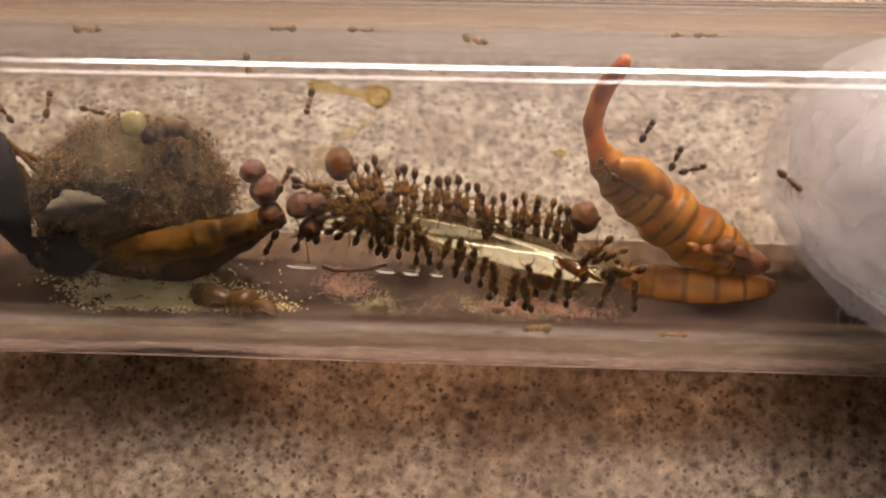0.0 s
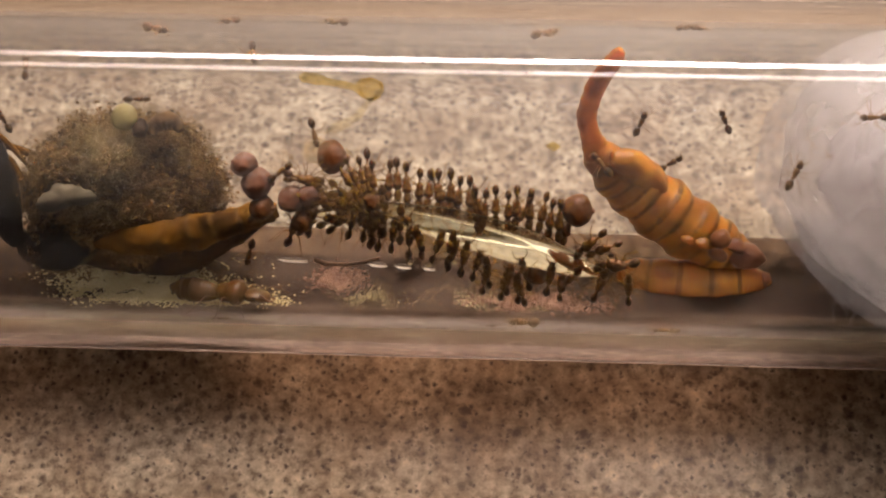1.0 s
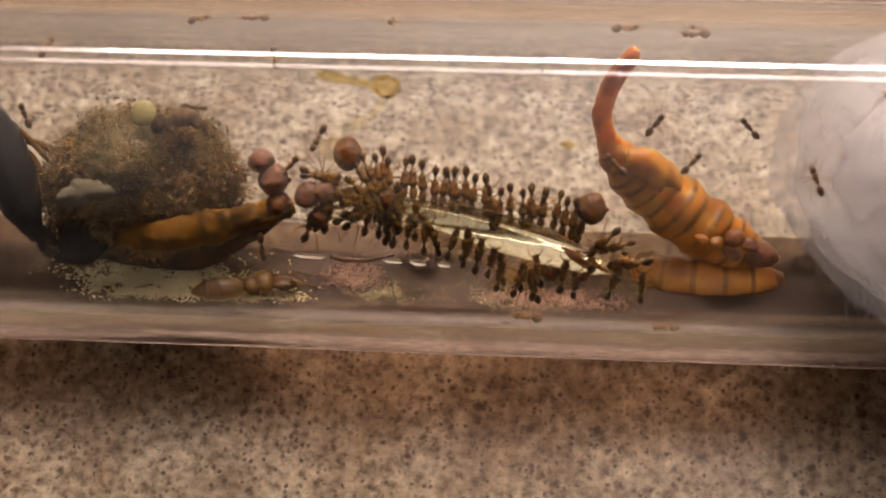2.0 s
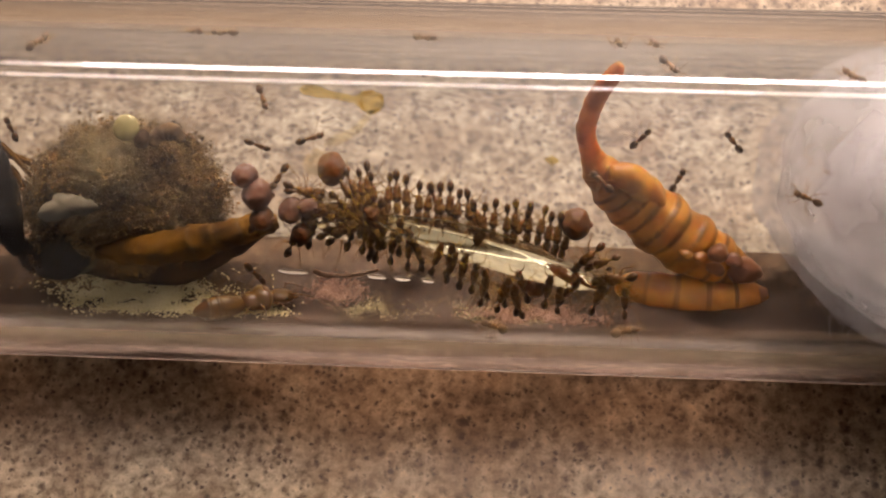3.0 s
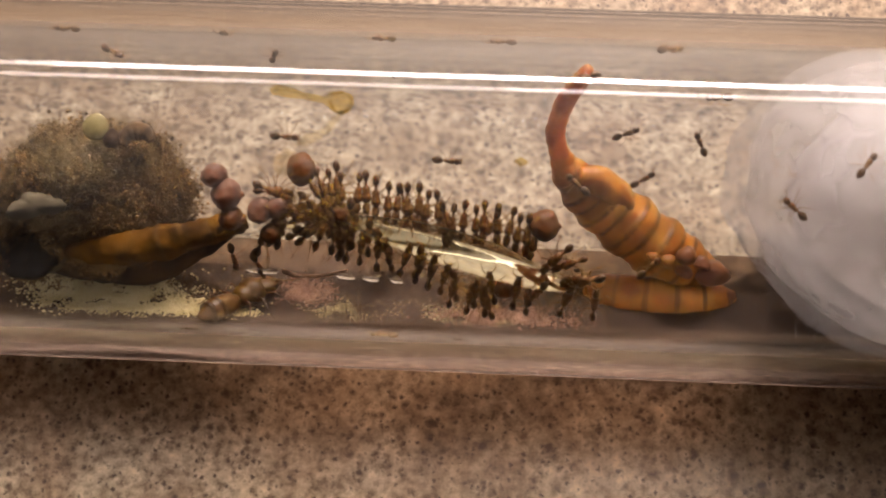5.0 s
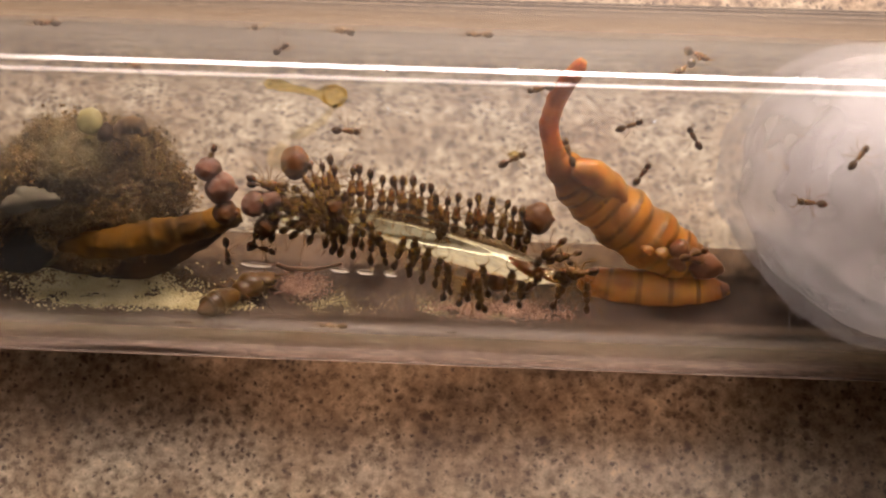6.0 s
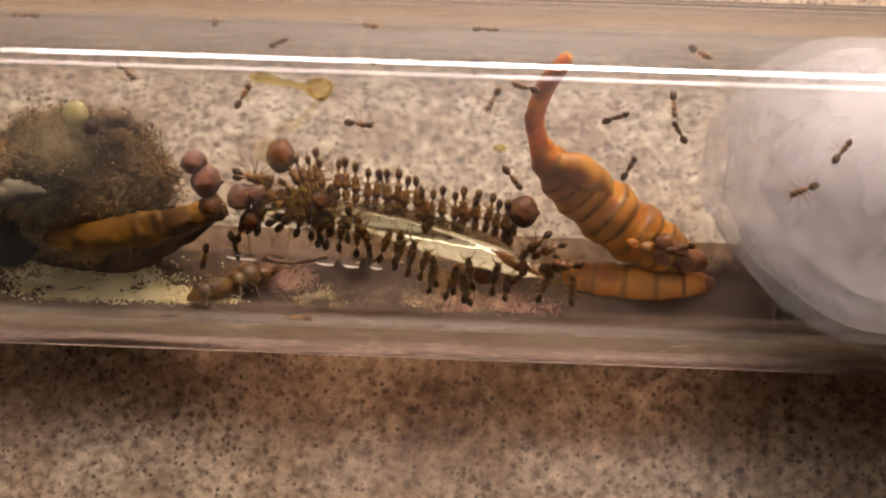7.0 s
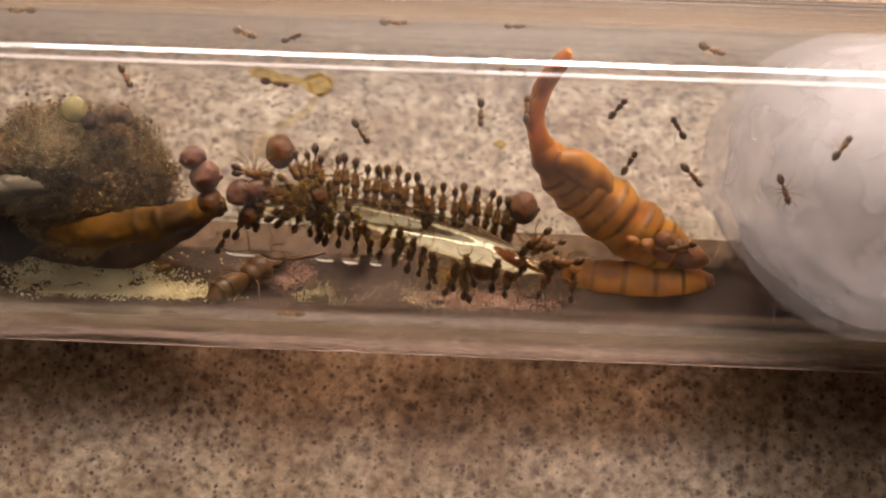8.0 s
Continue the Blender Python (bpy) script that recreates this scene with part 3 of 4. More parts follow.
stain("syrup_stain", [(-12.66, -11.2, 0.3), (-11.98, -9.7, 2.0), (-11.12, -7.6, 1.6), (-10.45, -4.3, 2.2), (-9.97, -0.7, 1.4), (-9.70, 0.8, 0.3)], PALE_STAIN, "faint yellow syrup run below a dried smear", seed=4.0)
rim_at = wall_point(-9.95, 3.8, RI - 0.06)
rim = thing("syrup_ring", at(*rim_at), "dried amber ring at the end of a syrup smear", "stain")
bm = bmesh.new()
cx, cp = -9.95, 3.8
loop = [wall_point(cx + 0.68 * math.cos(a) * (1 + 0.08 * math.sin(3 * a)), cp + 3.7 * math.sin(a), RI - 0.08) - rim_at for a in [2 * math.pi * k / 28 for k in range(26)]]
sweep(bm, loop, [0.085 + 0.035 * math.sin(k * 0.9) for k in range(26)], 6)
part("ring", bm, STAIN, rim)
stain("syrup_stain", [(0.91, -14.0, 0.3), (1.36, -14.2, 1.6), (1.78, -14.3, 0.3)], STAIN, "small yellow-green dried spot on the glass", seed=5.0)


# ---- ants ----
def ant_limb(bm, pts, r):
    sweep(bm, pts, [r * k for k in (1.3, 1.1, 0.9, 0.6)[:len(pts)]], 6)


def build_ant(name, label, gaster_mat, body_mat, head_mat, leg_mat, fat=1.0, wide=1.0, bands=None, thin=1.0, long=1.0):
    """A small ant about 2 mm long that faces +x, its feet at z = 0."""
    th = thing(name, at(0, 0, 0), label, "ant")
    bm = bmesh.new()
    vs = blob(bm, (-0.63, 0, 0.36), (0.33 * fat, 0.215 * fat, 0.21 * fat), (0, 6, 0), 16, 12)
    for v in vs:
        if v.co.x < -0.72:
            k = (v.co.x + 0.72) / -0.3
            v.co.y *= 1 - 0.35 * max(0, k)
            v.co.z = 0.34 + (v.co.z - 0.34) * (1 - 0.3 * max(0, k))
    g = part("gaster", bm, gaster_mat, th, "dark shiny gaster")
    if bands:
        for i, (x, rr) in enumerate(((-0.50, 0.215), (-0.66, 0.247), (-0.82, 0.222))):
            bm = bmesh.new()
            sweep(bm, [(x * 1.0 - 0.035, 0, 0.36), (x, 0, 0.36), (x + 0.035, 0, 0.36)], [rr * fat * 0.90, rr * fat * 0.908, rr * fat * 0.90], 24)
            part("band", bm, bands, g)
    bm = bmesh.new()
    blob(bm, (-0.27, 0, 0.33), (0.075, 0.055, 0.075), seg=8, rings=6)
    blob(bm, (-0.36, 0, 0.33), (0.075, 0.075, 0.075), seg=8, rings=6)
    part("petiole", bm, body_mat, th)
    bm = bmesh.new()
    pts, rad = smooth_path([(-0.24, 0, 0.33, 0.07), (-0.15, 0, 0.36, 0.12 * wide), (0.0, 0, 0.37, 0.13 * wide), (0.12, 0, 0.39, 0.165 * wide), (0.25, 0, 0.38, 0.165 * wide), (0.37, 0, 0.36, 0.10)], 14)
    sweep(bm, pts, rad, 12)
    part("thorax", bm, body_mat, th)
    bm = bmesh.new()
    vs = blob(bm, (0.54, 0, 0.36), (0.225, 0.2, 0.15), (0, 12, 0), 14, 10)
    for v in vs:
        if v.co.x > 0.56:
            v.co.y *= 0.86
    h = part("head", bm, head_mat, th)
    for s in (-1, 1):
        bm = bmesh.new()
        sweep(bm, [(0.68, 0.09 * s, 0.32), (0.77, 0.085 * s, 0.31), (0.83, 0.02 * s, 0.31)], [0.03, 0.035, 0.012], 6)
        part("mandible", bm, head_mat, h)
        bm = bmesh.new()
        blob(bm, (0.55, 0.18 * s, 0.39), (0.035, 0.02, 0.03), seg=8, rings=6)
        part("eye", bm, BLACK, h, "black eye")
        bm = bmesh.new()
        ant_limb(bm, [(0.66, 0.07 * s, 0.42), (0.80, 0.30 * s, 0.50), (0.98, 0.34 * s, 0.42), (1.16, 0.30 * s, 0.34)], 0.02)
        part("antenna", bm, leg_mat, th)
    for s in (-1, 1):
        for x, fwd in ((0.20, 0.38), (0.06, -0.05), (-0.08, -0.48)):
            bm = bmesh.new()
            ant_limb(bm, [(0, 0, 0), (fwd * 0.45, 0.38 * s, 0.16), (fwd * 1.0, 0.62 * s, -0.18), (fwd * 1.35, 0.78 * s, -0.28)], 0.023 * thin)
            leg = part("leg", bm, leg_mat, th)
            leg.location = Vector((x, 0.07 * s, 0.29)) * MM
    for ob in th.children_recursive:
        if long != 1.0 and ob.parent == th and not ob.name.startswith("gaster"):
            for v in ob.data.vertices:
                v.co.x = (v.co.x + 0.00036) * long - 0.00036
            for kid in ob.children:
                for v in kid.data.vertices:
                    v.co.x = (v.co.x + 0.00036) * long - 0.00036
            ob.location.x *= long
    return th


ant = build_ant("worker_ant", "small brown ant walking on the inside of the glass", WALK_GASTER, WALK_BODY, WALK_GASTER, WALK_LEG, thin=0.75)
WALKERS = {}
SIZES = {"A": 1.08, "B": 1.08, "C": 1.08, "D": 1.08, "E": 1.08, "F": 1.08, "G": 1.08, "H": 1.08, "T1": 1.08, "T2": 1.08, "T3": 1.08, "T4": 1.08, "T5": 1.08, "T6": 1.08, "B1": 1.25, "B2": 1.25, "B3": 1.25, "C1": 1.1, "C2": 1.08, "L2": 1.2, "L3": 1.25, "M": 1.12, "N": 1.12}
for n, key in enumerate(SIZES):
    s = SIZES[key]
    m = Matrix.Scale(s, 4)
    if n == 0:
        ant.matrix_basis = m
        WALKERS[key] = ant
    else:
        m = Matrix.Scale(s / SIZES["A"], 4)
        WALKERS[key] = copy_thing(ant, m)
    tagged(WALKERS[key], "small brown ant walking on the inside of the glass", group="walking ants")

feeder = build_ant("worker_ant", "small brown ant feeding with its head at the syrup drop", GASTER, BODY, HEAD, LEG, 0.78, 1.35, thin=0.7, long=1.3)
tagged(feeder, group="ants round the syrup drop")
UPPER = [(-11.43, -24.6, 54), (-10.93, -23.4, 65), (-10.34, -23.8, 74), (-9.66, -25.0, 84), (-8.61, -25.2, 97), (-8.14, -24.8, 91), (-7.55, -26.1, 94), (-6.75, -27.9, 95), (-6.14, -27.8, 91), (-5.54, -28.3, 93), (-4.83, -28.2, 93), (-4.34, -30.0, 93), (-3.65, -30.2, 91), (-3.27, -34.6, 85), (-2.73, -34.1, 93), (-2.08, -32.8, 94), (-1.29, -34.2, 95), (-0.80, -33.0, 95), (0.05, -34.0, 96), (0.87, -34.6, 97), (1.34, -36.8, 97), (1.90, -37.3, 99), (2.41, -39.9, 101)]
LOWER = [(3.90, -45.6, 140), (4.76, -47.6, 156), (5.66, -53.9, 179), (4.46, -63.8, -77), (6.30, -65.1, -89), (2.08, -64.1, -82), (1.32, -61.2, -79), (-0.13, -59.2, -100), (-0.60, -65.5, -93), (-1.21, -61.8, -81), (-1.53, -64.2, -70), (-2.48, -58.7, -97), (-4.01, -53.9, -80), (-3.24, -56.0, -83), (-4.75, -52.2, -67), (-5.69, -49.4, -70), (-6.66, -47.7, -97), (-7.37, -47.2, -88), (-8.40, -45.5, -81), (-9.18, -44.4, -83)]
LEFT = [(-14.04, -26.5, -2), (-13.33, -31.3, 9), (-14.57, -43.9, -63), (-12.02, -40.2, -21), (-13.43, -39.9, -71), (-10.89, -40.5, -72), (-10.07, -41.2, -77), (-9.60, -42.1, -81), (-11.77, -34.9, 3), (-11.41, -30.7, 36), (-11.02, -38.2, -36), (-12.20, -31.9, 24), (-10.53, -37.0, -66), (-11.59, -37.5, -19), (-12.48, -34.1, 7), (-10.88, -33.5, 37), (-10.66, -30.8, 63), (-9.97, -32.9, 76), (-9.20, -33.9, 92), (-11.61, -40.3, -43), (-8.97, -39.9, -87), (-7.92, -41.7, -87)]
rnd = random.Random(11)
FEEDERS = []
first = True
# a second, looser rank where the ants crowd
BEHIND = [(x + rnd.uniform(-0.5, 0.5), ph + rnd.uniform(-3.5, 3.5), h + rnd.uniform(-30, 30)) for x, ph, h in LEFT[::2] + LOWER[2::3] + UPPER[3::5]]
for row in (UPPER, LOWER, LEFT, BEHIND):
    for x, ph, h in row:
        s = rnd.uniform(1.16, 1.40)
        h += rnd.uniform(-6, 6)
        if first:
            feeder.matrix_basis = on_wall(x, ph, h) @ Matrix.Scale(s, 4)
            first, s0 = False, s
            FEEDERS.append((feeder, x, ph, h))
        else:
            FEEDERS.append((copy_thing(feeder, on_wall(x, ph, h) @ Matrix.Scale(s / s0, 4)), x, ph, h))

queen = build_ant("queen_ant", "large amber-brown queen ant with a banded gaster on the tube floor", QUEEN, QUEEN, QUEEN, QUEEN, 1.3, 1.7, QUEEN_DARK, 0.6)
# a queen is stretched and stout: a long gaster, a broad head
for ob in queen.children_recursive:
    k, x0, w = {"gaster": (1.3, -0.36, 0.92), "band": (1.3, -0.36, 0.90), "head": (1.25, 0.36, 1.3), "eye": (1.25, 0.36, 1.3), "mandible": (1.25, 0.36, 1.2), "thorax": (1.0, 0.0, 1.12)}.get(ob.name.split(".")[0], (1, 0, 1))
    for v in ob.data.vertices:
        v.co.x, v.co.y = x0 * MM + (v.co.x - x0 * MM) * k, v.co.y * w
queen.matrix_basis = Matrix.Scale(3.6, 4)


# ---- insect remains ----
def build_pupa():
    """A leaning pupa with a long tail that reaches the upper glass."""
    base = Vector((15.15, -2.29, 3.60))
    th = thing("beetle_pupa", at(*base), "plump orange-brown beetle pupa leaning against the glass", "pupa")
    line = [(*p, r) for p, r in (
        ((15.78, -2.36, 3.40), 0.95), ((14.00, -1.86, 4.00), 1.85), ((11.88, -0.93, 4.80), 2.28), ((9.62, 0.31, 6.00), 2.35), ((7.52, 1.42, 7.40), 2.15), ((5.97, 2.20, 8.80), 1.80), ((4.78, 2.94, 10.00), 1.15), ((4.08, 3.75, 11.20), 0.72), ((3.75, 4.40, 13.00), 0.64), ((4.10, 5.14, 15.00), 0.66), ((4.75, 5.73, 16.80), 0.64), ((5.46, 6.05, 18.00), 0.55), ((5.79, 6.25, 18.60), 0.30))]
    line = [(p[0] - base.x, p[1] - base.y, p[2] - base.z, p[3]) for p in line]
    pts, rad = smooth_path(line, 180)
    for i in range(180):
        u = i / 179 * 12
        if 0.8 < u < 6.2:
            rad[i] *= 1 + 0.06 * math.sin(u * 2 * math.pi / 0.95) + 0.015 * math.sin(u * 2 * math.pi / 0.31)
        elif u >= 6.2:
            rad[i] *= 1 + 0.03 * math.sin(u * 2 * math.pi / 0.5)
    bm = bmesh.new()
    roughen(sweep(bm, pts, rad, 36), 0.10, 0.55)
    body = part("body", bm, PUPA, th)
    for u in (0.85, 1.35, 1.85, 2.3, 2.8, 3.25, 3.75, 4.2, 4.65, 5.1, 5.6):
        i = int(u / 12 * 179)
        bm = bmesh.new()
        roughen(sweep(bm, pts[i - 3:i + 4], [rad[i + k] * w for k, w in zip(range(-3, 4), (0.96, 0.985, 1.0, 1.006, 1.0, 0.985, 0.96))], 36), 0.10, 0.55)
        part("ring", bm, PUPA_RING, body)
    # folded wing case along the upper flank
    bm = bmesh.new()
    w = [(*(Vector(p) - base), r) for p, r in (((5.52, 2.08, 11.00), 0.5), ((6.82, 2.09, 10.40), 1.05), ((7.94, 1.74, 9.20), 1.1), ((8.90, 1.12, 8.20), 0.8), ((9.71, 0.70, 7.20), 0.3))]
    p2, r2 = smooth_path(w, 24)
    roughen(sweep(bm, p2, r2, 14), 0.15, 0.8, 3)
    part("wing_case", bm, PUPA_PAD, th, "pale folded wing case")
    bm = bmesh.new()
    c = Vector((13.35, -2.29, 7.20)) - base
    roughen(blob(bm, c, (0.75, 0.75, 0.6), seg=14, rings=10), 0.12, 1.5)
    part("eye", bm, PUPA_DARK, th, "reddish brown eye")
    bm = bmesh.new()
    c = Vector((15.18, -2.65, 4.80)) - base
    roughen(blob(bm, c, (1.5, 1.0, 1.0), (0, 0, -14), 16, 12), 0.3, 0.9)
    part("head", bm, PUPA_DARK, th, "reddish brown head")
    # folded leg joints over the front end
    for p, r in (((12.23, -2.48, 6.60), 0.55), ((13.33, -3.08, 6.00), 0.6), ((14.57, -2.27, 5.80), 0.65), ((15.66, -2.98, 4.80), 0.6), ((11.15, -2.42, 7.00), 0.45)):
        bm = bmesh.new()
        roughen(blob(bm, Vector(p) - base, (r * 1.2, r * 0.85, r * 0.6), (0, 0, -30), 14, 10), 0.15, 1.1, r)
        part("leg_joint", bm, PUPA_DARK if p[0] > 13 else PUPA_RING, th, "dark orange folded leg joint")


def build_cocoon():
    base = Vector((12.14, -3.46, 1.20))
    th = thing("beetle_larva", at(*base), "smooth orange-brown beetle larva lying on the tube floor", "larva")
    line = [(*p, r) for p, r in (((6.59, -3.45, 2.60), 0.6), ((7.33, -3.68, 2.70), 1.2), ((8.88, -4.01, 2.80), 1.5), ((10.92, -4.28, 2.90), 1.62), ((12.96, -4.34, 2.90), 1.6), ((14.81, -4.24, 2.80), 1.42), ((16.34, -4.06, 2.70), 1.1), ((17.41, -3.85, 2.70), 0.45))]
    line = [(p[0] - base.x, p[1] - base.y, p[2] - base.z, p[3]) for p in line]
    pts, rad = smooth_path(line, 60)
    rad = [r * (1 + 0.03 * math.sin(i * 0.75)) for i, r in enumerate(rad)]
    bm = bmesh.new()
    roughen(sweep(bm, pts, rad, 26), 0.08, 0.6)
    body = part("body", bm, PUPA, th)
    for i in (16, 25, 34, 43):
        bm = bmesh.new()
        roughen(sweep(bm, pts[i - 2:i + 3], [rad[i + k] * w for k, w in zip(range(-2, 3), (0.97, 0.998, 1.008, 0.998, 0.97))], 26), 0.08, 0.6)
        part("ring", bm, PUPA_RING, body)
    bm = bmesh.new()
    sweep(bm, pts[53:], [r * 1.03 for r in rad[53:]], 16)
    part("tail_tip", bm, PUPA_DARK, th, "dark pointed tail tip")


def build_shell():
    base = Vector((-25.84, -2.15, 3.00))
    th = thing("insect_shell", at(*base), "hollow tapered brown insect shell on the debris", "insect shell")
    line = [(*(Vector(p) - base), r) for p, r in (((-29.04, -5.25, 11.60), 0.40), ((-26.07, -5.37, 12.60), 1.00), ((-23.41, -5.19, 13.40), 1.15), ((-21.13, -4.66, 13.60), 1.05), ((-19.04, -4.13, 13.80), 0.90), ((-17.53, -3.67, 14.00), 0.78), ((-16.76, -3.48, 14.10), 0.45))]
    pts, rad = smooth_path(line, 100)
    rad = [r * (1 + 0.03 * math.sin(i * 0.45)) for i, r in enumerate(rad)]
    bm = bmesh.new()
    vs = sweep(bm, pts, rad, 32)
    roughen(vs, 0.28, 0.6)
    roughen(vs, 0.07, 2.6)
    husk = part("husk", bm, SHELL, th)
    for i in (28, 40, 52, 64, 76):
        bm = bmesh.new()
        vs = sweep(bm, pts[i - 2:i + 3], [rad[i + k] * w for k, w in zip(range(-2, 3), (0.96, 1.0, 1.02, 1.0, 0.96))], 32)
        roughen(vs, 0.28, 0.6)
        roughen(vs, 0.07, 2.6)
        part("ring", bm, SHELL_RING, husk)
    line = [(*(Vector(p) - base), r) for p, r in (((-34.00, -3.05, 4.60), 0.6), ((-32.15, -3.18, 4.40), 1.4), ((-28.78, -3.24, 4.40), 1.9), ((-25.39, -3.29, 4.60), 1.95), ((-22.82, -2.90, 5.20), 1.3), ((-21.12, -2.37, 5.80), 0.8), ((-19.17, -1.73, 6.80), 0.4))]
    pts, rad = smooth_path(line, 30)
    bm = bmesh.new()
    roughen(sweep(bm, pts, rad, 16), 0.25, 0.7, 2)
    part("underside", bm, SHELL_DARK, th, "dark brown underside")


build_pupa()
build_cocoon()
build_shell()


# ---- debris mound ----
def grain(bm_data, c, r, rnd):
    """One rough eight-sided crumb, added to vertex and face lists."""
    verts, faces = bm_data
    o = len(verts)
    k = [Vector(d).normalized() * r * rnd.uniform(0.6, 1.25) for d in ((1, 0, 0), (-1, 0, 0), (0, 1, 0), (0, -1, 0), (0, 0, 1), (0, 0, -1))]
    q = Euler((rnd.uniform(0, 6), rnd.uniform(0, 6), rnd.uniform(0, 6))).to_matrix()
    verts.extend(c + q @ d for d in k)
    for a, b, e in ((0, 2, 4), (2, 1, 4), (1, 3, 4), (3, 0, 4), (2, 0, 5), (1, 2, 5), (3, 1, 5), (0, 3, 5)):
        faces.append((o + a, o + b, o + e))


def crumbs(name, data, material, parent):
    me = bpy.data.meshes.new(name)
    me.from_pydata([v * MM for v in data[0]], [], data[1])
    me.materials.append(material)
    ob = new(name, me)
    ob.parent = parent
    return tagged(ob, kind="stuff")


def build_mound():
    """A loose heap: a lumpy core, clumps of crumbs with dark gaps between them, and a halo of fine fibres."""
    c = Vector((-28.25, -0.10, 9.30))
    base = Vector((c.x, c.y, 2.1))
    th = thing("debris_mound", at(*base), "brown mound of crumbs and plant fibres on the tube floor", "debris mound")
    rnd = random.Random(5)
    c = c - base + Vector((0, 0, -0.4))

    def inside(p, gap):
        w = p + base
        return math.hypot(w.y, w.z - AXIS) < RI - gap

    def surface(d, k):
        p = c + Vector((d.x * 6.7, d.y * 4.4, d.z * 6.7)) * k
        return p + noise.noise_vector(p * 0.30) * 0.9 + noise.noise_vector(p * 0.8) * 0.5

    bm = bmesh.new()
    vs = blob(bm, c, (1, 1, 1), (0, 0, 0), 72, 48)
    for v in vs:
        p = surface((v.co - c).normalized(), 0.91)
        w = p + base
        rr = math.hypot(w.y, w.z - AXIS)
        if rr > RI - 0.2:
            p.y = w.y * (RI - 0.2) / rr - base.y
            p.z = (w.z - AXIS) * (RI - 0.2) / rr + AXIS - base.z
        v.co = p + noise.noise_vector(p * 2.1) * 0.18
    part("core", bm, SOIL, th)
    sets = {"dark_crumbs": (SHELL_DARK, ([], [])), "brown_crumbs": (SOIL, ([], [])), "pale_crumbs": (FUZZ, ([], []))}
    for i in range(820):
        d = Vector((rnd.gauss(0, 1), rnd.gauss(0, 1), rnd.gauss(0.35, 1))).normalized()
        p = surface(d, rnd.uniform(0.92, 1.04))
        if i >= 640:
            # a ragged fringe towards the beetle
            p = c + Vector((-5.6 + rnd.gauss(0, 0.8), -1.0 + rnd.gauss(0, 1.7), 0.2 + rnd.gauss(0, 1.5)))
        name = rnd.choices(list(sets), (2, 6, 2.5) if i < 640 else (3, 4, 0))[0]
        size = rnd.uniform(0.18, 0.5)
        for j in range(34):
            q = p + Vector((rnd.gauss(0, size), rnd.gauss(0, size), rnd.gauss(0, size)))
            if inside(q, 0.25):
                grain(sets[name][1], q, rnd.uniform(0.05, 0.15), rnd)
    for name, (m, data) in sets.items():
        crumbs(name, data, m, th)
    for kind, n, reach, thick in (("short_fibres", 4200, 1.2, 0.026), ("long_fibres", 2400, 2.6, 0.016)):
        bm = bmesh.new()
        for i in range(n):
            a = rnd.uniform(0, 6.283)
            d = Vector((math.cos(a), math.sin(a) * 0.95, rnd.uniform(-0.3, 1.2) if i % 5 < 3 else rnd.uniform(1.2, 7.0))).normalized()
            p = surface(d, 0.97)
            e = (d * 0.9 + Vector((rnd.uniform(-1.1, 1.1), rnd.uniform(-1.1, 1.1), rnd.uniform(-0.9, 0.9)))).normalized() * rnd.uniform(0.3, 1.0) * reach
            b = Vector((rnd.uniform(-0.35, 0.35), rnd.uniform(-0.35, 0.35), rnd.uniform(-0.35, 0.35))) * reach * 0.7
            pts = [p - e * 0.3, p + e * 0.2 + b * 0.6, p + e * 0.6 + b, p + e]
            if all(inside(q, 0.1) for q in pts):
                sweep(bm, pts, [thick, thick, thick * 0.8, thick * 0.4], 3)
        tagged(part(kind, bm, FUZZ if kind == "short_fibres" else FIBRE, th), kind="stuff")


build_mound()


def scatter(name, label, category, px_spots, material, n, lo, hi, seed, gap=0.0):
    """Crumbs strewn on the tube floor round (x, phi, spread x, spread phi)."""
    rnd = random.Random(seed)
    b = wall_point(px_spots[0][0], px_spots[0][1], RI)
    th = thing(name, at(*b), label, category)
    data = ([], [])
    for x, ph, sx, sp in px_spots:
        for i in range(n):
            xx, pp = rnd.gauss(x, sx), rnd.gauss(ph, sp)
            if gap and noise.noise(Vector((xx * 0.6, pp * 0.12, seed))) * 0.5 + 0.5 + rnd.gauss(0, 0.14) < gap:
                continue
            s = rnd.uniform(lo, hi)
            grain(data, wall_point(xx, pp, RI - 0.12 - s * 0.6) - b, s, rnd)
    crumbs("crumbs", data, material, th)


scatter("food_crumbs", "pale yellow food powder strewn on the tube floor", "crumbs", [(-29.69, 219.0, 1.8, 5.5), (-27.58, 219.5, 1.9, 6.0), (-25.39, 218.5, 1.9, 6.0), (-21.62, 224.5, 2.2, 3.5), (-28.22, 210.2, 3.2, 6)], PALE, 3200, 0.04, 0.15, 21, 0.46)
scatter("food_crumbs", "tan crumbs and shreds strewn below the debris mound", "crumbs", [(-33.51, 207.7, 1.8, 4), (-30.10, 208.4, 2.4, 4), (-26.71, 209.2, 2.4, 4), (-24.09, 212.0, 2.0, 4)], FIBRE, 2600, 0.02, 0.08, 24, 0.45)
scatter("food_crumbs", "pale yellow food crumbs beside the feeding ants", "crumbs", [(-11.19, 221.4, 1.6, 5), (-3.52, 219.2, 1.8, 5), (-0.49, 221.8, 1.8, 4)], PALE, 2200, 0.015, 0.05, 22, 0.50)
scatter("brood_crumbs", "pinkish crumbs of chewed food on the tube floor", "crumbs", [(-0.50, 222.0, 1.8, 4), (2.12, 221.9, 1.8, 4), (-13.69, 208.7, 0.9, 4)], PINK, 2600, 0.03, 0.12, 23, 0.45)


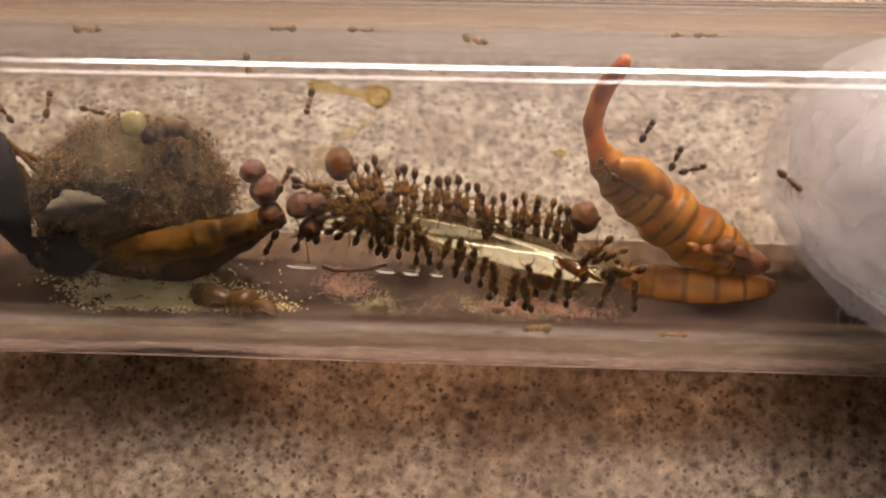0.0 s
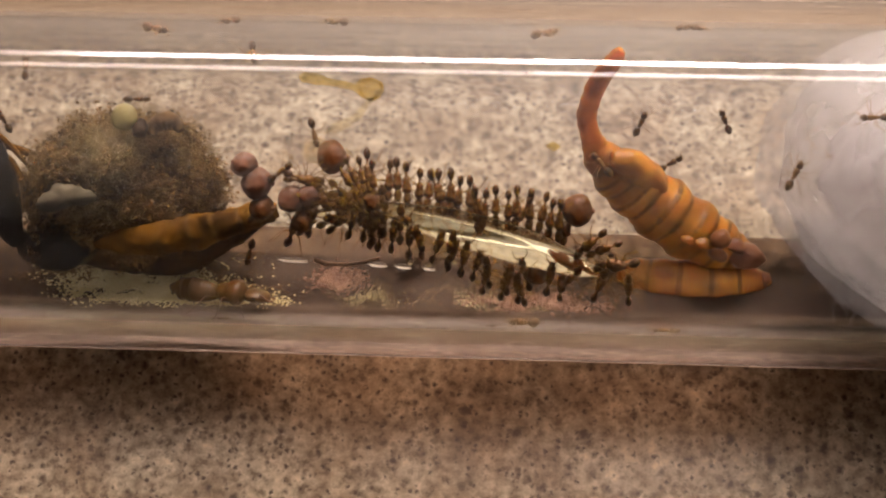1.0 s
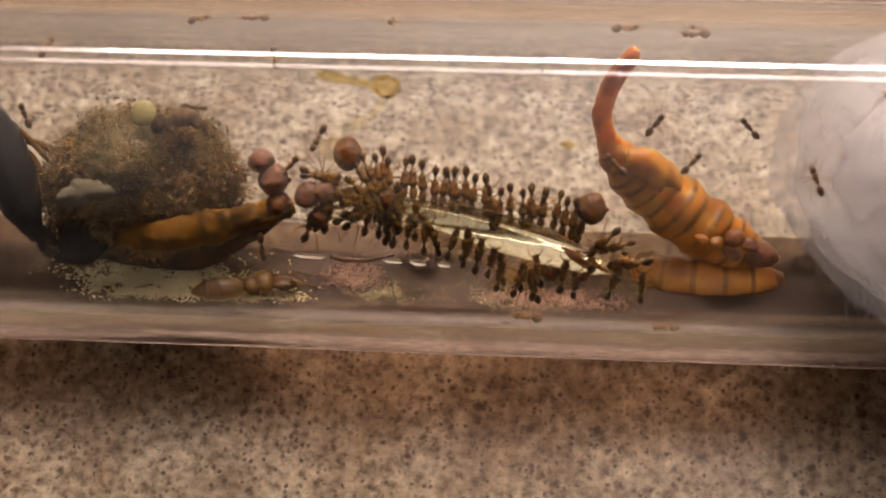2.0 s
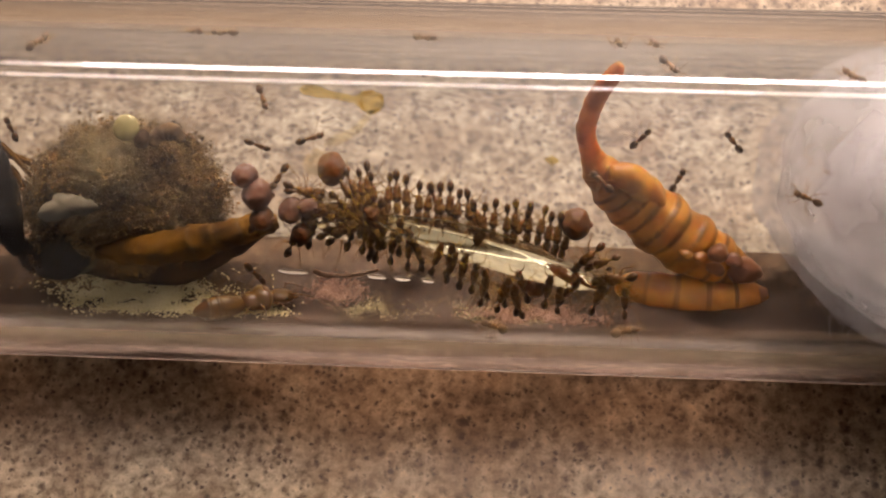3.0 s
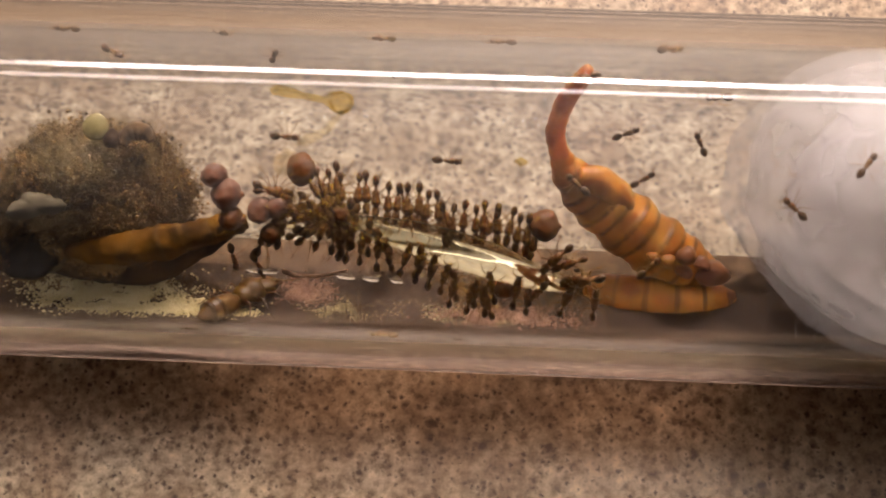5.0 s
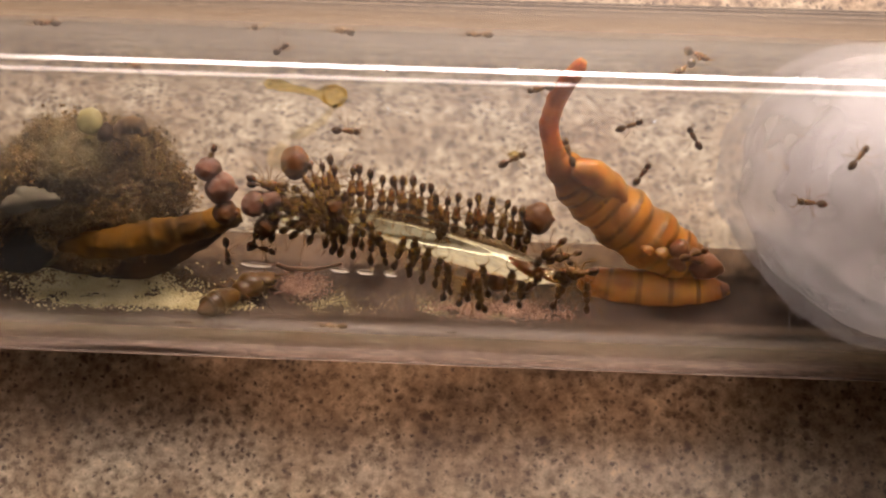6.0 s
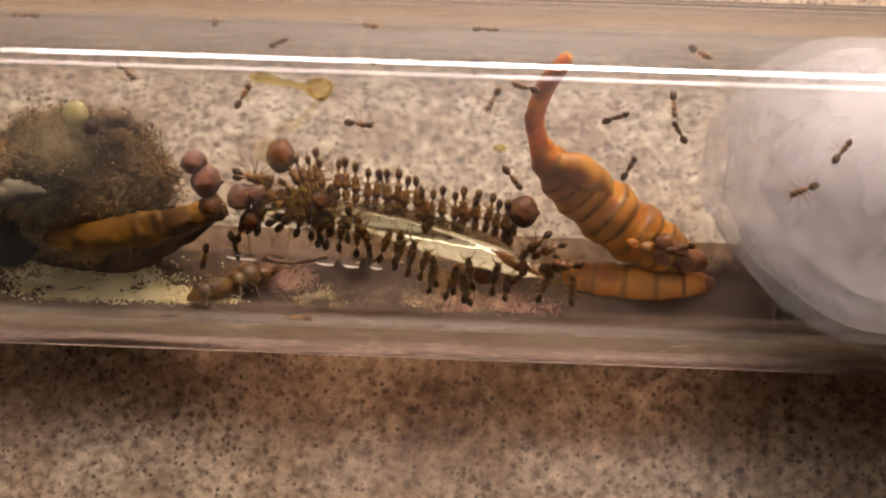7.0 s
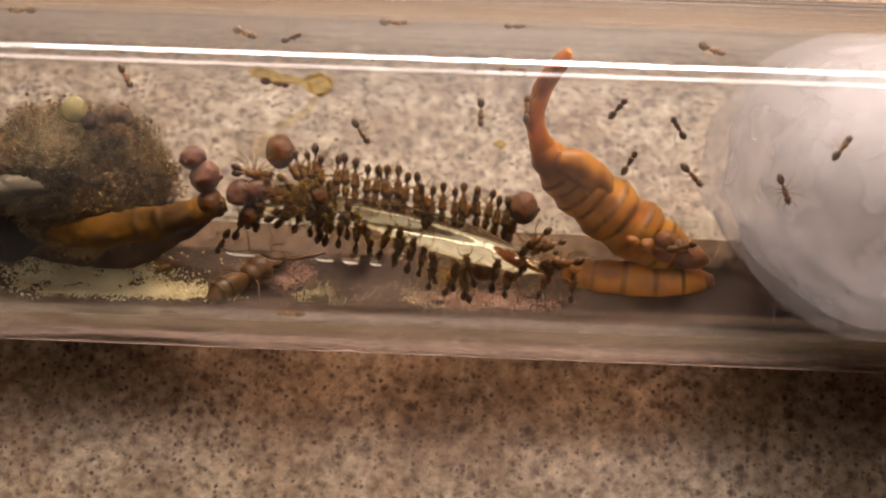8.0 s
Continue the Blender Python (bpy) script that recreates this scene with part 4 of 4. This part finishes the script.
# ---- brood, seeds and small bits ----
def bead(spot, r, material, label, squash=1.0, name="brood_larva", on="wall"):
    x, ph = spot[:2]
    b = wall_point(x, ph, RI - 0.05)
    inward = (Vector((x, 0, AXIS)) - b).normalized()
    th = thing(name, at(*b), label, "larva", "brood larvae")
    bm = bmesh.new()
    vs = blob(bm, inward * r * 0.8, (r * squash, r, r * 0.95), (0, 0, 20), 40, 28)
    roughen(vs, r * 0.16, 0.8 / r, x)
    roughen(vs, r * 0.03, 3.0 / r, x)
    part("body", bm, material, th)
    bm = bmesh.new()
    blob(bm, inward * r * 0.8 + Vector((r * squash * 0.9, 0, 0)), (r * 0.28, r * 0.24, r * 0.24), seg=10, rings=8)
    part("head", bm, PUPA_DARK, th, "tiny brown head")



bead((-12.18, -18.6), 1.02, BEAD, "plump reddish brown ant larva on the glass", 0.9)
bead((2.95, -35.2), 0.95, BEAD, "plump reddish brown ant larva beside the drop", 0.95)
bead((-9.66, -33.0), 0.55, BEAD, "small reddish brown ant larva among the feeding ants", 1.0)
bead((-17.65, -21.8), 0.72, BEAD_PINK, "small pink ant larva on the glass", 1.1)
bead((-16.85, -28.1), 0.95, BEAD_PINK, "plump pink ant larva on the glass", 1.0)
bead((-14.66, -33.1), 0.75, BEAD_PINK, "plump pink ant larva among ants", 1.2)
bead((-13.60, -31.7), 0.60, BEAD_PINK, "small pink ant larva among ants", 1.2)
bead((-16.54, -36.5), 0.75, BEAD, "reddish brown ant larva at the end of the shell", 1.0)
bead((-13.97, -40.8), 0.62, BEAD, "reddish brown ant larva under feeding ants", 1.2)
bead((0.62, -58.4), 0.60, BEAD, "reddish brown ant larva below the drop", 1.1)


def build_bits():
    # round flat seed
    b = Vector((-26.82, 1.50, 17.20))
    th = thing("round_seed", at(*b), "round flat pale yellow seed on the debris mound", "seed")
    bm = bmesh.new()
    vs = blob(bm, (0, 0, 0), (0.88, 0.88, 0.35), (21, 0, 0), 28, 14)
    roughen(vs, 0.05, 1.5)
    part("seed_coat", bm, DISC, th)
    b = Vector((-25.76, 0.85, 16.80))
    th = thing("dark_seed", at(*b), "small dark brown seed on the debris mound", "seed")
    bm = bmesh.new()
    roughen(blob(bm, (0, 0, 0), (0.55, 0.65, 0.5), (0, 0, 0), 14, 10), 0.15, 1.5)
    part("seed_coat", bm, SHELL_DARK, th)
    b = Vector((-24.21, 1.18, 16.20))
    th = thing("brood_larva", at(*b), "curled brown larva on the debris mound", "larva", "brood larvae")
    bm = bmesh.new()
    pts, rad = smooth_path([(-0.9, -0.5, 0, 0.25), (-0.75, 0.2, 0.1, 0.5), (-0.1, 0.55, 0.15, 0.6), (0.6, 0.4, 0.1, 0.5), (1.0, -0.1, 0, 0.25)], 24)
    roughen(sweep(bm, pts, [r * (1 + 0.05 * math.sin(i * 1.6)) for i, r in enumerate(rad)], 14), 0.05, 1.5)
    part("body", bm, SOIL, th)
    # pale husk flake with torn edge
    b = Vector((-30.27, -3.92, 16.50))
    th = thing("husk_flake", at(*b), "torn pale grey husk flake on the debris", "husk flake")
    bm = bmesh.new()
    rnd = random.Random(9)
    top, low = [], []
    for k in range(40):
        a = 2 * math.pi * k / 40
        rr = 0.95 + 0.18 * math.sin(2 * a + 0.5) + 0.16 * math.sin(3 * a + 2) + 0.03 * math.sin(7 * a) + rnd.uniform(-0.06, 0.06)
        p = Vector((1.75 * rr * math.cos(a), 0.95 * rr * math.sin(a), 0.25 * math.sin(2 * a)))
        top.append(bm.verts.new(p + Vector((0, 0, 0.10))))
        low.append(bm.verts.new(p - Vector((0, 0, 0.10))))
    ct, cl = bm.verts.new((0, 0, 0.35)), bm.verts.new((0, 0, 0.1))
    for k in range(40):
        j = (k + 1) % 40
        bm.faces.new((ct, top[k], top[j]))
        bm.faces.new((cl, low[j], low[k]))
        bm.faces.new((top[k], low[k], low[j], top[j]))
    bmesh.ops.rotate(bm, verts=bm.verts, matrix=Matrix.Rotation(radians(21), 3, "X"))
    part("flake", bm, FLAKE, th)
    # curved twig on the glass
    b = wall_point(-11.20, -54.8, RI - 0.1)
    th = thing("twig", at(*b), "thin curved dark twig on the glass below the ants", "twig")
    bm = bmesh.new()
    line = [(*(wall_point(x, ph, RI - 0.25) - b), r) for x, ph, r in ((-13.33, -53.7, 0.15), (-12.70, -54.9, 0.14), (-11.56, -55.4, 0.11), (-10.30, -54.4, 0.1), (-9.23, -52.6, 0.07))]
    pts, rad = smooth_path(line, 24)
    roughen(sweep(bm, pts, rad, 8), 0.04, 1.5)
    part("stem", bm, TWIG, th)
    # speck outside the glass
    for x, ph, a in ((-2.39, -107.2, 0.36), (-20.82, -107.4, 0.2), (-20.34, -107.2, 0.24), (-21.18, -107.2, 0.2), (-20.55, -107.1, 0.16), (5.05, -49.0, 0.2), (19.98, -89.3, 0.26), (-6.79, 14.8, 0.18), (-0.38, 11.7, 0.12)):
        p = wall_point(x, ph, RI - 0.15)
        th = thing("dark_speck", at(*p), "tiny dark brown speck stuck to the tube glass", "speck", "specks on the glass")
        bm = bmesh.new()
        roughen(blob(bm, (0, 0, 0), (a, 0.11, 0.11), seg=10, rings=8), 0.06, 2, x)
        part("crumb", bm, SHELL_DARK, th)

    # fine dark hairs on the glass before the cotton
    b = wall_point(17.82, -11.1, RI - 0.08)
    rnd = random.Random(31)
    th = thing("fine_hairs", at(*b), "tuft of fine grey hairs stuck to the glass before the cotton", "hairs")
    x0, p0 = 17.82, -11.1
    for k in range(7):
        x, p = x0 + rnd.uniform(-0.8, 0.8), p0 + rnd.uniform(-6, 6)
        a = rnd.uniform(0, 6.28)
        pts = []
        for q in range(7):
            pts.append(wall_point(x, p, RI - 0.1) - b)
            a += rnd.uniform(-0.9, 0.9)
            x, p = x + 0.18 * math.cos(a), p + 1.0 * math.sin(a)
        bm = bmesh.new()
        sweep(bm, pts, [0.014] * 7, 4)
        part("hair", bm, TWIG, th)


build_bits()


def build_beetle():
    b = Vector((-33.0, -3.5, 4.0))
    th = thing("black_beetle", at(*b), "glossy black dead beetle half in the debris", "beetle")
    # the pointed hind end, ringed like a telescope, runs out of the debris
    line = [(*(Vector(p) - b), r) for p, r in (((-42.0, 4.0, 12.0), 2.5), ((-39.6, 2.0, 11.9), 2.4), ((-37.9, -0.2, 11.6), 2.1), ((-36.7, -2.2, 11.2), 1.65), ((-35.8, -3.9, 10.6), 1.0), ((-35.2, -5.1, 10.1), 0.35))]
    pts, rad = smooth_path(line, 90)
    for k, (i, j) in enumerate(((0, 24), (22, 44), (42, 62), (60, 89))):
        bm = bmesh.new()
        grow = [rad[q] * (0.97 + 0.06 * (j - q) / (j - i)) if k < 3 else rad[q] for q in range(i, j + 1)]
        roughen(sweep(bm, pts[i:j + 1], grow, 40), 0.06, 0.8)
        part("abdomen_ring", bm, BLACK, th)
    bm = bmesh.new()
    c = Vector((-34.39, -4.68, 9.00)) - b
    blob(bm, c, (1.2, 1.4, 1.2), (0, 0, 30), 22, 16)
    part("head", bm, BLACK, th)
    bm = bmesh.new()
    c = Vector((-32.22, -4.35, 9.00)) - b
    vs = blob(bm, c, (2.7, 1.9, 1.7), (0, 0, 10), 36, 24)
    roughen(vs, 0.5, 0.7, 4)
    part("thorax", bm, BLACK, th)
    for line in ((((-36.85, 2.19, 11.00), 0.28), ((-35.35, 1.52, 11.60), 0.26), ((-34.18, 1.00, 11.20), 0.2), ((-33.55, 0.47, 10.00), 0.15)),
                 (((-37.00, 2.51, 12.00), 0.2), ((-35.90, 1.49, 12.20), 0.2), ((-34.62, 0.24, 11.40), 0.16), ((-34.32, -0.43, 10.00), 0.12)),
                 (((-37.58, 1.64, 11.00), 0.25), ((-36.05, 0.76, 11.60), 0.22), ((-35.24, -0.46, 11.00), 0.2), ((-34.53, -1.74, 10.00), 0.15))):
        bm = bmesh.new()
        pts, rad = smooth_path([(*(Vector(p) - b), r) for p, r in line], 16)
        sweep(bm, pts, rad, 8)
        part("leg", bm, SHELL, th, "brown bent leg")


build_beetle()


# ---- what moves ----
def place_at(rows, t):
    for a, b in zip(rows, rows[1:]):
        if a[0] <= t <= b[0]:
            f = (t - a[0]) / (b[0] - a[0])
            return [p + (q - p) * f for p, q in zip(a[1:3], b[1:3])]
    return rows[-1][1:3]


def go(key, rows, stride=True):
    """Moves an ant along the glass; its legs swing in two sets of three by the way that it goes."""
    ob = WALKERS[key]
    walk(ob, [(t, on_wall(x, ph, h)) for t, x, ph, h in rows])
    legs = [c for c in ob.children if c.name.startswith("leg")]
    steps, gone, last = [], 0.0, rows[0][1:3]
    for i in range(81):
        x, ph = place_at(rows, i * 0.1)
        gone += min(0.42, math.hypot(x - last[0], (ph - last[1]) * 0.185))
        last = (x, ph)
        steps.append((i * 0.1, math.sin(gone * 2 * math.pi / 1.3)))
    for n, leg in enumerate(legs):
        side = 1 if n < 3 else -1
        turn = 16 * (1 if n in (0, 2, 4) else -1) * side
        keep = [r for i, r in enumerate(steps) if i in (0, 80) or abs(r[1] - steps[i - 1][1]) > 0.02 or abs(steps[i + 1][1] - r[1]) > 0.02]
        p = leg.location.copy()
        walk(leg, [(t, Matrix.Translation(p) @ pose(0, 0, 0, 0, 0, turn * w)) for t, w in keep])


def motions():
    go("A", [(0.00, -14.31, 2.3, 99), (0.20, -14.03, 358.7, 95), (0.40, -13.65, 356.4, 84), (0.60, -13.37, 352.4, 73), (0.80, -13.20, 349.3, 68), (1.00, -13.32, 348.8, 73), (1.20, -13.50, 349.9, 92), (2.30, -14.34, 344.1, 118), (2.70, -14.93, 341.1, 123), (2.90, -15.44, 338.4, 131), (3.10, -15.51, 336.3, 114), (3.50, -16.25, 312.0, 119), (3.90, -15.48, 308.8, 93), (4.30, -14.86, 309.3, 65), (4.70, -15.01, 306.1, 76), (5.80, -14.14, 311.6, 15), (6.20, -14.29, 311.4, 21), (6.60, -14.75, 311.7, 26), (7.20, -15.19, 309.1, 97), (8.00, -15.79, 309.4, 118)])
    go("B", [(0.00, -15.58, 335.7, -61), (0.40, -15.60, 335.6, -81), (0.80, -15.25, 336.2, -76), (1.00, -15.34, 335.9, -36), (1.20, -15.40, 332.4, -31), (2.30, -15.92, 341.2, -52), (2.70, -15.11, 349.6, -43), (2.90, -14.18, 351.5, -28), (3.10, -13.02, 351.2, -10), (3.30, -12.10, 350.6, -2), (3.50, -10.86, 351.2, -9), (3.80, -9.36, 350.0, -2), (4.20, -7.30, 347.5, 10), (4.50, -5.55, 347.0, 3), (4.70, -4.63, 346.9, 3), (5.80, 0.69, 341.8, -7), (6.00, 1.28, 344.8, -27), (6.20, 1.93, 344.4, -7), (6.50, 2.29, 342.1, 6), (6.80, 2.19, 336.0, 43), (7.00, 2.23, 336.2, 48), (7.20, 2.34, 340.4, -2), (7.40, 2.40, 344.1, -17), (7.60, 2.75, 346.2, -38), (7.80, 3.04, 353.6, -63), (8.00, 2.93, 358.9, -90)])
    go("C", [(0.00, -18.47, 17.1, 75), (1.00, -17.61, 19.1, 76), (2.30, -17.20, 11.7, 79), (2.50, -17.16, 6.8, 91), (2.70, -17.51, 3.6, 102), (2.90, -16.97, 5.8, 67), (3.10, -16.80, 4.8, 71), (3.30, -17.04, 4.1, 80), (3.50, -17.10, 2.3, 80), (3.80, -16.97, 357.5, 80), (4.20, -15.86, 351.0, 38), (4.40, -15.33, 351.1, 10), (4.70, -14.28, 351.5, 3), (5.80, -10.13, 352.7, -2), (6.10, -8.52, 352.5, 3), (6.30, -7.74, 353.2, -13), (6.50, -7.47, 355.9, -43), (6.70, -7.31, 358.9, -48), (6.90, -7.44, 354.8, -13), (7.20, -7.13, 351.3, 24), (7.40, -7.06, 350.1, 34), (7.60, -7.03, 348.3, 56), (8.00, -7.23, 348.6, 53)])
    go("D", [(0.00, -16.83, 323.2, -60), (3.50, -16.78, 323.9, -60), (4.70, -16.75, 322.9, -63), (5.80, -17.51, 336.1, -67), (6.00, -17.50, 342.0, -68), (6.30, -16.59, 348.1, -64), (6.50, -16.04, 353.7, -60), (6.70, -15.45, 357.9, -52), (6.90, -14.99, 0.9, -68), (7.20, -14.47, 3.4, -43), (7.40, -14.08, 4.5, -8), (7.60, -12.85, 2.5, 15), (7.80, -12.93, 2.6, 11), (8.00, -12.74, 5.2, 9)])
    go("E", [(0.00, -16.54, 313.5, 120), (0.40, -17.49, 308.3, 119), (0.80, -17.37, 307.5, 111), (2.30, -17.70, 307.8, 76), (3.10, -17.02, 302.8, 48), (3.50, -17.08, 302.2, 48), (3.90, -17.14, 311.0, 75), (4.30, -16.40, 309.0, 80), (4.70, -16.40, 310.0, 75), (5.80, -16.44, 309.6, 89), (6.20, -16.49, 309.4, 85), (6.60, -16.73, 307.8, 94), (7.20, -17.30, 303.3, 110), (8.00, -19.49, 298.5, 153)])
    go("F", [(0.00, 4.28, 341.5, -131), (4.70, 4.73, 339.5, -142), (5.80, 5.04, 343.0, -137), (6.00, 4.68, 348.1, -111), (6.20, 4.45, 351.2, -77), (6.40, 4.56, 357.1, -82), (6.60, 4.42, 2.2, -93), (6.80, 3.57, 7.2, -136), (7.00, 2.76, 8.5, -164), (7.40, 2.44, 12.1, -170), (8.00, 1.91, 13.4, -176)])
    go("G", [(0.00, 10.87, 49.5, -28), (1.00, 10.76, 53.1, -59), (1.65, 9.85, 42.4, -130), (2.30, 8.94, 31.7, -201), (2.50, 9.39, 50.1, -237), (2.90, 8.11, 26.9, -287), (3.10, 9.13, 23.8, -318), (3.50, 8.59, 25.2, -261), (3.90, 8.39, 22.4, -211), (4.50, 7.18, 23.9, -198), (5.80, 2.90, 10.5, -195), (6.20, 2.48, 10.6, -195), (6.50, 1.28, 8.6, -194), (6.80, 1.06, 5.8, -231), (7.00, 0.80, 3.1, -245), (7.20, 0.52, 3.0, -231), (7.40, 0.29, 2.6, -210), (7.60, -0.04, 1.9, -220), (7.80, 0.16, 0.8, -245), (8.00, 0.10, 356.6, -272)])
    go("H", [(0.00, 22.37, 5.5, 179), (1.20, 20.63, 357.9, 178), (2.30, 21.55, 10.8, 198), (2.70, 20.80, 17.0, 207), (3.10, 19.71, 22.5, 225), (3.50, 18.77, 26.0, 220), (3.70, 18.30, 24.9, 177), (3.90, 17.84, 23.8, 134), (4.10, 17.41, 21.5, 122), (4.50, 15.32, 11.1, 149), (4.70, 14.52, 10.5, 178), (5.80, 11.81, 21.0, 150), (6.50, 12.10, 22.1, 100), (6.80, 12.08, 8.1, 87), (7.00, 12.07, 3.2, 87), (7.40, 12.24, 352.8, 90), (7.80, 12.47, 341.7, 63), (8.00, 13.23, 338.1, 43)])
    go("T1", [(0.00, -29.50, 36.7, -2), (0.50, -27.23, 31.4, -2), (1.00, -24.22, 32.0, 17), (1.75, -23.32, 38.1, -35), (2.50, -22.41, 44.2, -86), (3.10, -22.71, 49.0, -146), (3.50, -24.39, 48.8, -187), (3.90, -26.09, 47.2, -187), (4.50, -28.53, 54.3, -231), (5.80, -29.58, 40.8, -185), (6.50, -30.20, 44.4, -186), (8.00, -30.37, 41.8, -186)])
    go("T2", [(0.00, -30.76, 0.1, -89), (0.40, -32.35, 8.9, -116), (1.00, -31.93, 11.5, -101), (2.50, -32.24, 24.5, -66), (3.50, -31.13, 31.0, -24), (3.90, -29.39, 28.5, 27), (4.30, -26.83, 29.9, 22), (4.70, -25.63, 27.2, 27), (5.80, -23.21, 16.8, 33), (8.00, -22.18, 5.4, 57)])
    go("T3", [(0.00, -17.01, 44.6, 177), (1.00, -19.93, 44.9, 121), (2.50, -19.50, 49.0, 174), (3.50, -21.48, 41.3, 176), (4.00, -21.05, 47.3, 225), (4.50, -20.61, 53.4, 274), (5.80, -16.02, 52.5, 261), (6.50, -17.24, 49.1, 262), (7.00, -17.65, 43.1, 258), (7.50, -16.39, 35.3, 323), (8.00, -15.12, 27.4, 388)])
    go("T4", [(0.00, -11.78, 51.3, -6), (0.50, -12.37, 48.5, -78), (1.00, -12.95, 45.7, -150), (1.50, -11.64, 44.3, -209), (2.00, -10.32, 43.0, -268), (2.50, -9.00, 41.6, -327), (3.50, -5.91, 46.6, -331), (4.00, -6.11, 49.1, -281), (4.50, -6.31, 51.7, -232), (5.80, -10.64, 40.3, -185), (6.03, -9.94, 44.0, -127), (6.27, -9.23, 47.7, -69), (6.50, -8.53, 51.4, -11), (7.00, -7.34, 44.3, 57), (8.00, -5.75, 43.4, -7)])
    go("T5", [(0.00, -4.11, 33.1, 27), (1.00, 0.76, 33.8, -23), (2.50, 5.68, 42.1, -4), (2.83, 5.57, 41.6, 56), (3.17, 5.47, 41.0, 116), (3.50, 5.36, 40.5, 176), (4.50, 1.72, 54.3, 165), (5.80, -1.43, 45.1, 232), (6.03, -1.22, 46.5, 173), (6.27, -1.02, 48.0, 115), (6.50, -0.81, 49.4, 56), (7.00, 0.26, 53.7, -16), (8.00, 2.17, 53.0, 44)])
    go("T6", [(0.00, 8.86, 50.6, 87), (1.00, 9.83, 52.5, 68), (2.50, 8.71, 46.9, 100), (3.50, 7.36, 39.6, 43), (4.50, 9.53, 43.3, -34), (6.50, 13.49, 27.3, 46), (8.00, 14.67, 27.1, 31)])
    go("B1", [(0.00, 8.12, 131.6, 65), (1.00, 7.98, 131.7, 70), (2.50, 7.96, 133.1, 50), (3.50, 8.41, 130.2, 46), (4.50, 8.91, 128.5, 25), (6.50, 10.10, 126.8, 25), (7.00, 10.03, 126.2, 25), (8.00, 10.10, 123.1, 58)])
    go("B2", [(0.00, 10.33, 143.9, 68), (0.20, 11.50, 137.5, 65), (0.40, 12.06, 133.5, 66), (0.60, 12.90, 129.7, 76), (0.80, 13.53, 128.8, 99), (1.00, 14.07, 129.8, 113), (2.50, 14.81, 133.3, 131), (3.50, 14.79, 131.6, 122), (4.50, 14.68, 131.6, 113), (6.50, 14.71, 132.1, 122), (8.00, 14.59, 131.5, 122)])
    go("B3", [(0.00, 11.63, 148.9, 17), (1.00, 10.35, 149.5, 32), (2.50, 10.97, 149.9, 58), (3.50, 10.93, 151.0, 63), (4.50, 10.62, 148.9, 27), (6.50, 11.21, 149.3, 63), (8.00, 11.23, 148.3, 63)])
    go("C1", [(0.00, 15.37, 338.7, 39), (0.50, 15.65, 338.6, -11), (1.00, 15.94, 338.6, -62), (2.50, 16.66, 336.3, -132), (3.50, 17.08, 336.2, -172), (4.50, 17.70, 334.7, -122), (5.80, 19.19, 333.7, -177), (6.50, 20.14, 334.4, -172), (7.00, 20.04, 335.7, -202), (7.40, 19.61, 334.4, -263), (8.00, 18.86, 334.5, -293)])
    go("C2", [(0.00, 23.05, 346.5, -51), (3.50, 22.42, 350.6, -51), (4.50, 22.50, 349.2, -52), (6.50, 22.42, 349.4, -51), (7.00, 22.41, 349.3, -51), (8.00, 22.35, 349.4, -52)])
    go("L2", [(0.00, -33.11, 127.8, -16), (0.40, -31.80, 126.2, 1), (1.00, -29.09, 124.7, 1), (2.50, -23.56, 134.1, -25), (2.70, -22.03, 136.2, -36), (2.90, -20.99, 140.0, -35), (3.10, -19.70, 140.5, 7), (3.30, -19.12, 135.8, 43), (3.50, -18.58, 129.0, 60), (3.60, -18.45, 123.5, 73), (3.80, -18.26, 120.0, 69), (4.50, -17.50, 96.4, 75), (4.70, -16.90, 88.6, 78), (5.80, -15.33, 85.3, 60), (8.00, -13.38, 84.6, 42)])
    go("L3", [(0.00, -39.94, 128.9, 122), (1.00, -39.46, 135.8, 114), (2.50, -39.36, 135.7, 104), (3.50, -38.85, 135.5, 114), (4.50, -39.07, 137.2, 115), (8.00, -38.83, 135.8, 115)])
    go("M", [(0.00, 9.30, -102, 190), (2.30, 7.60, -92, 200), (2.60, 6.00, -84, 260), (2.80, 5.80, -80, 320), (3.00, 6.50, -79, 335), (3.30, 6.70, -74, 280), (3.50, 6.60, -71, 270), (3.70, 6.40, -68, 268), (4.10, 6.60, -67, 278), (4.40, 7.70, -57, 305), (4.70, 8.40, -51, 310), (5.80, 12.70, -45, 335), (8.00, 12.90, -46, 345)])
    go("N", [(0.00, 0.20, -86, 170), (2.50, -1.40, -81, 200), (3.50, -2.70, -77, 215), (3.90, -3.40, -77, 190), (4.10, -4.10, -81, 165), (4.40, -5.40, -93, 165), (4.70, -6.40, -98, 178), (5.80, -10.00, -104, 178), (8.00, -12.40, -106, 182)])
    # some of the feeding ants shuffle in place
    rnd = random.Random(3)
    for n, (ob, x, ph, h) in enumerate(FEEDERS):
        if n % 3 == 0:
            a = [rnd.uniform(-4, 4) for k in range(9)]
            b = [rnd.uniform(-0.05, 0.05) for k in range(9)]
            walk(ob, [(float(k), on_wall(x + b[k], ph, h + a[k])) for k in range(9)])
    walk(queen, [(t, on_wall(x, ph, h)) for t, x, ph, h in [(0.00, -20.49, 236.8, -28), (0.80, -20.65, 233.7, -19), (1.20, -20.95, 231.2, -3), (2.30, -19.89, 229.0, 25), (3.50, -18.76, 227.1, 37), (4.70, -17.88, 221.0, 52), (6.20, -17.28, 221.8, 53), (7.20, -16.55, 217.2, 41), (8.00, -15.83, 215.2, 53)]])


motions()
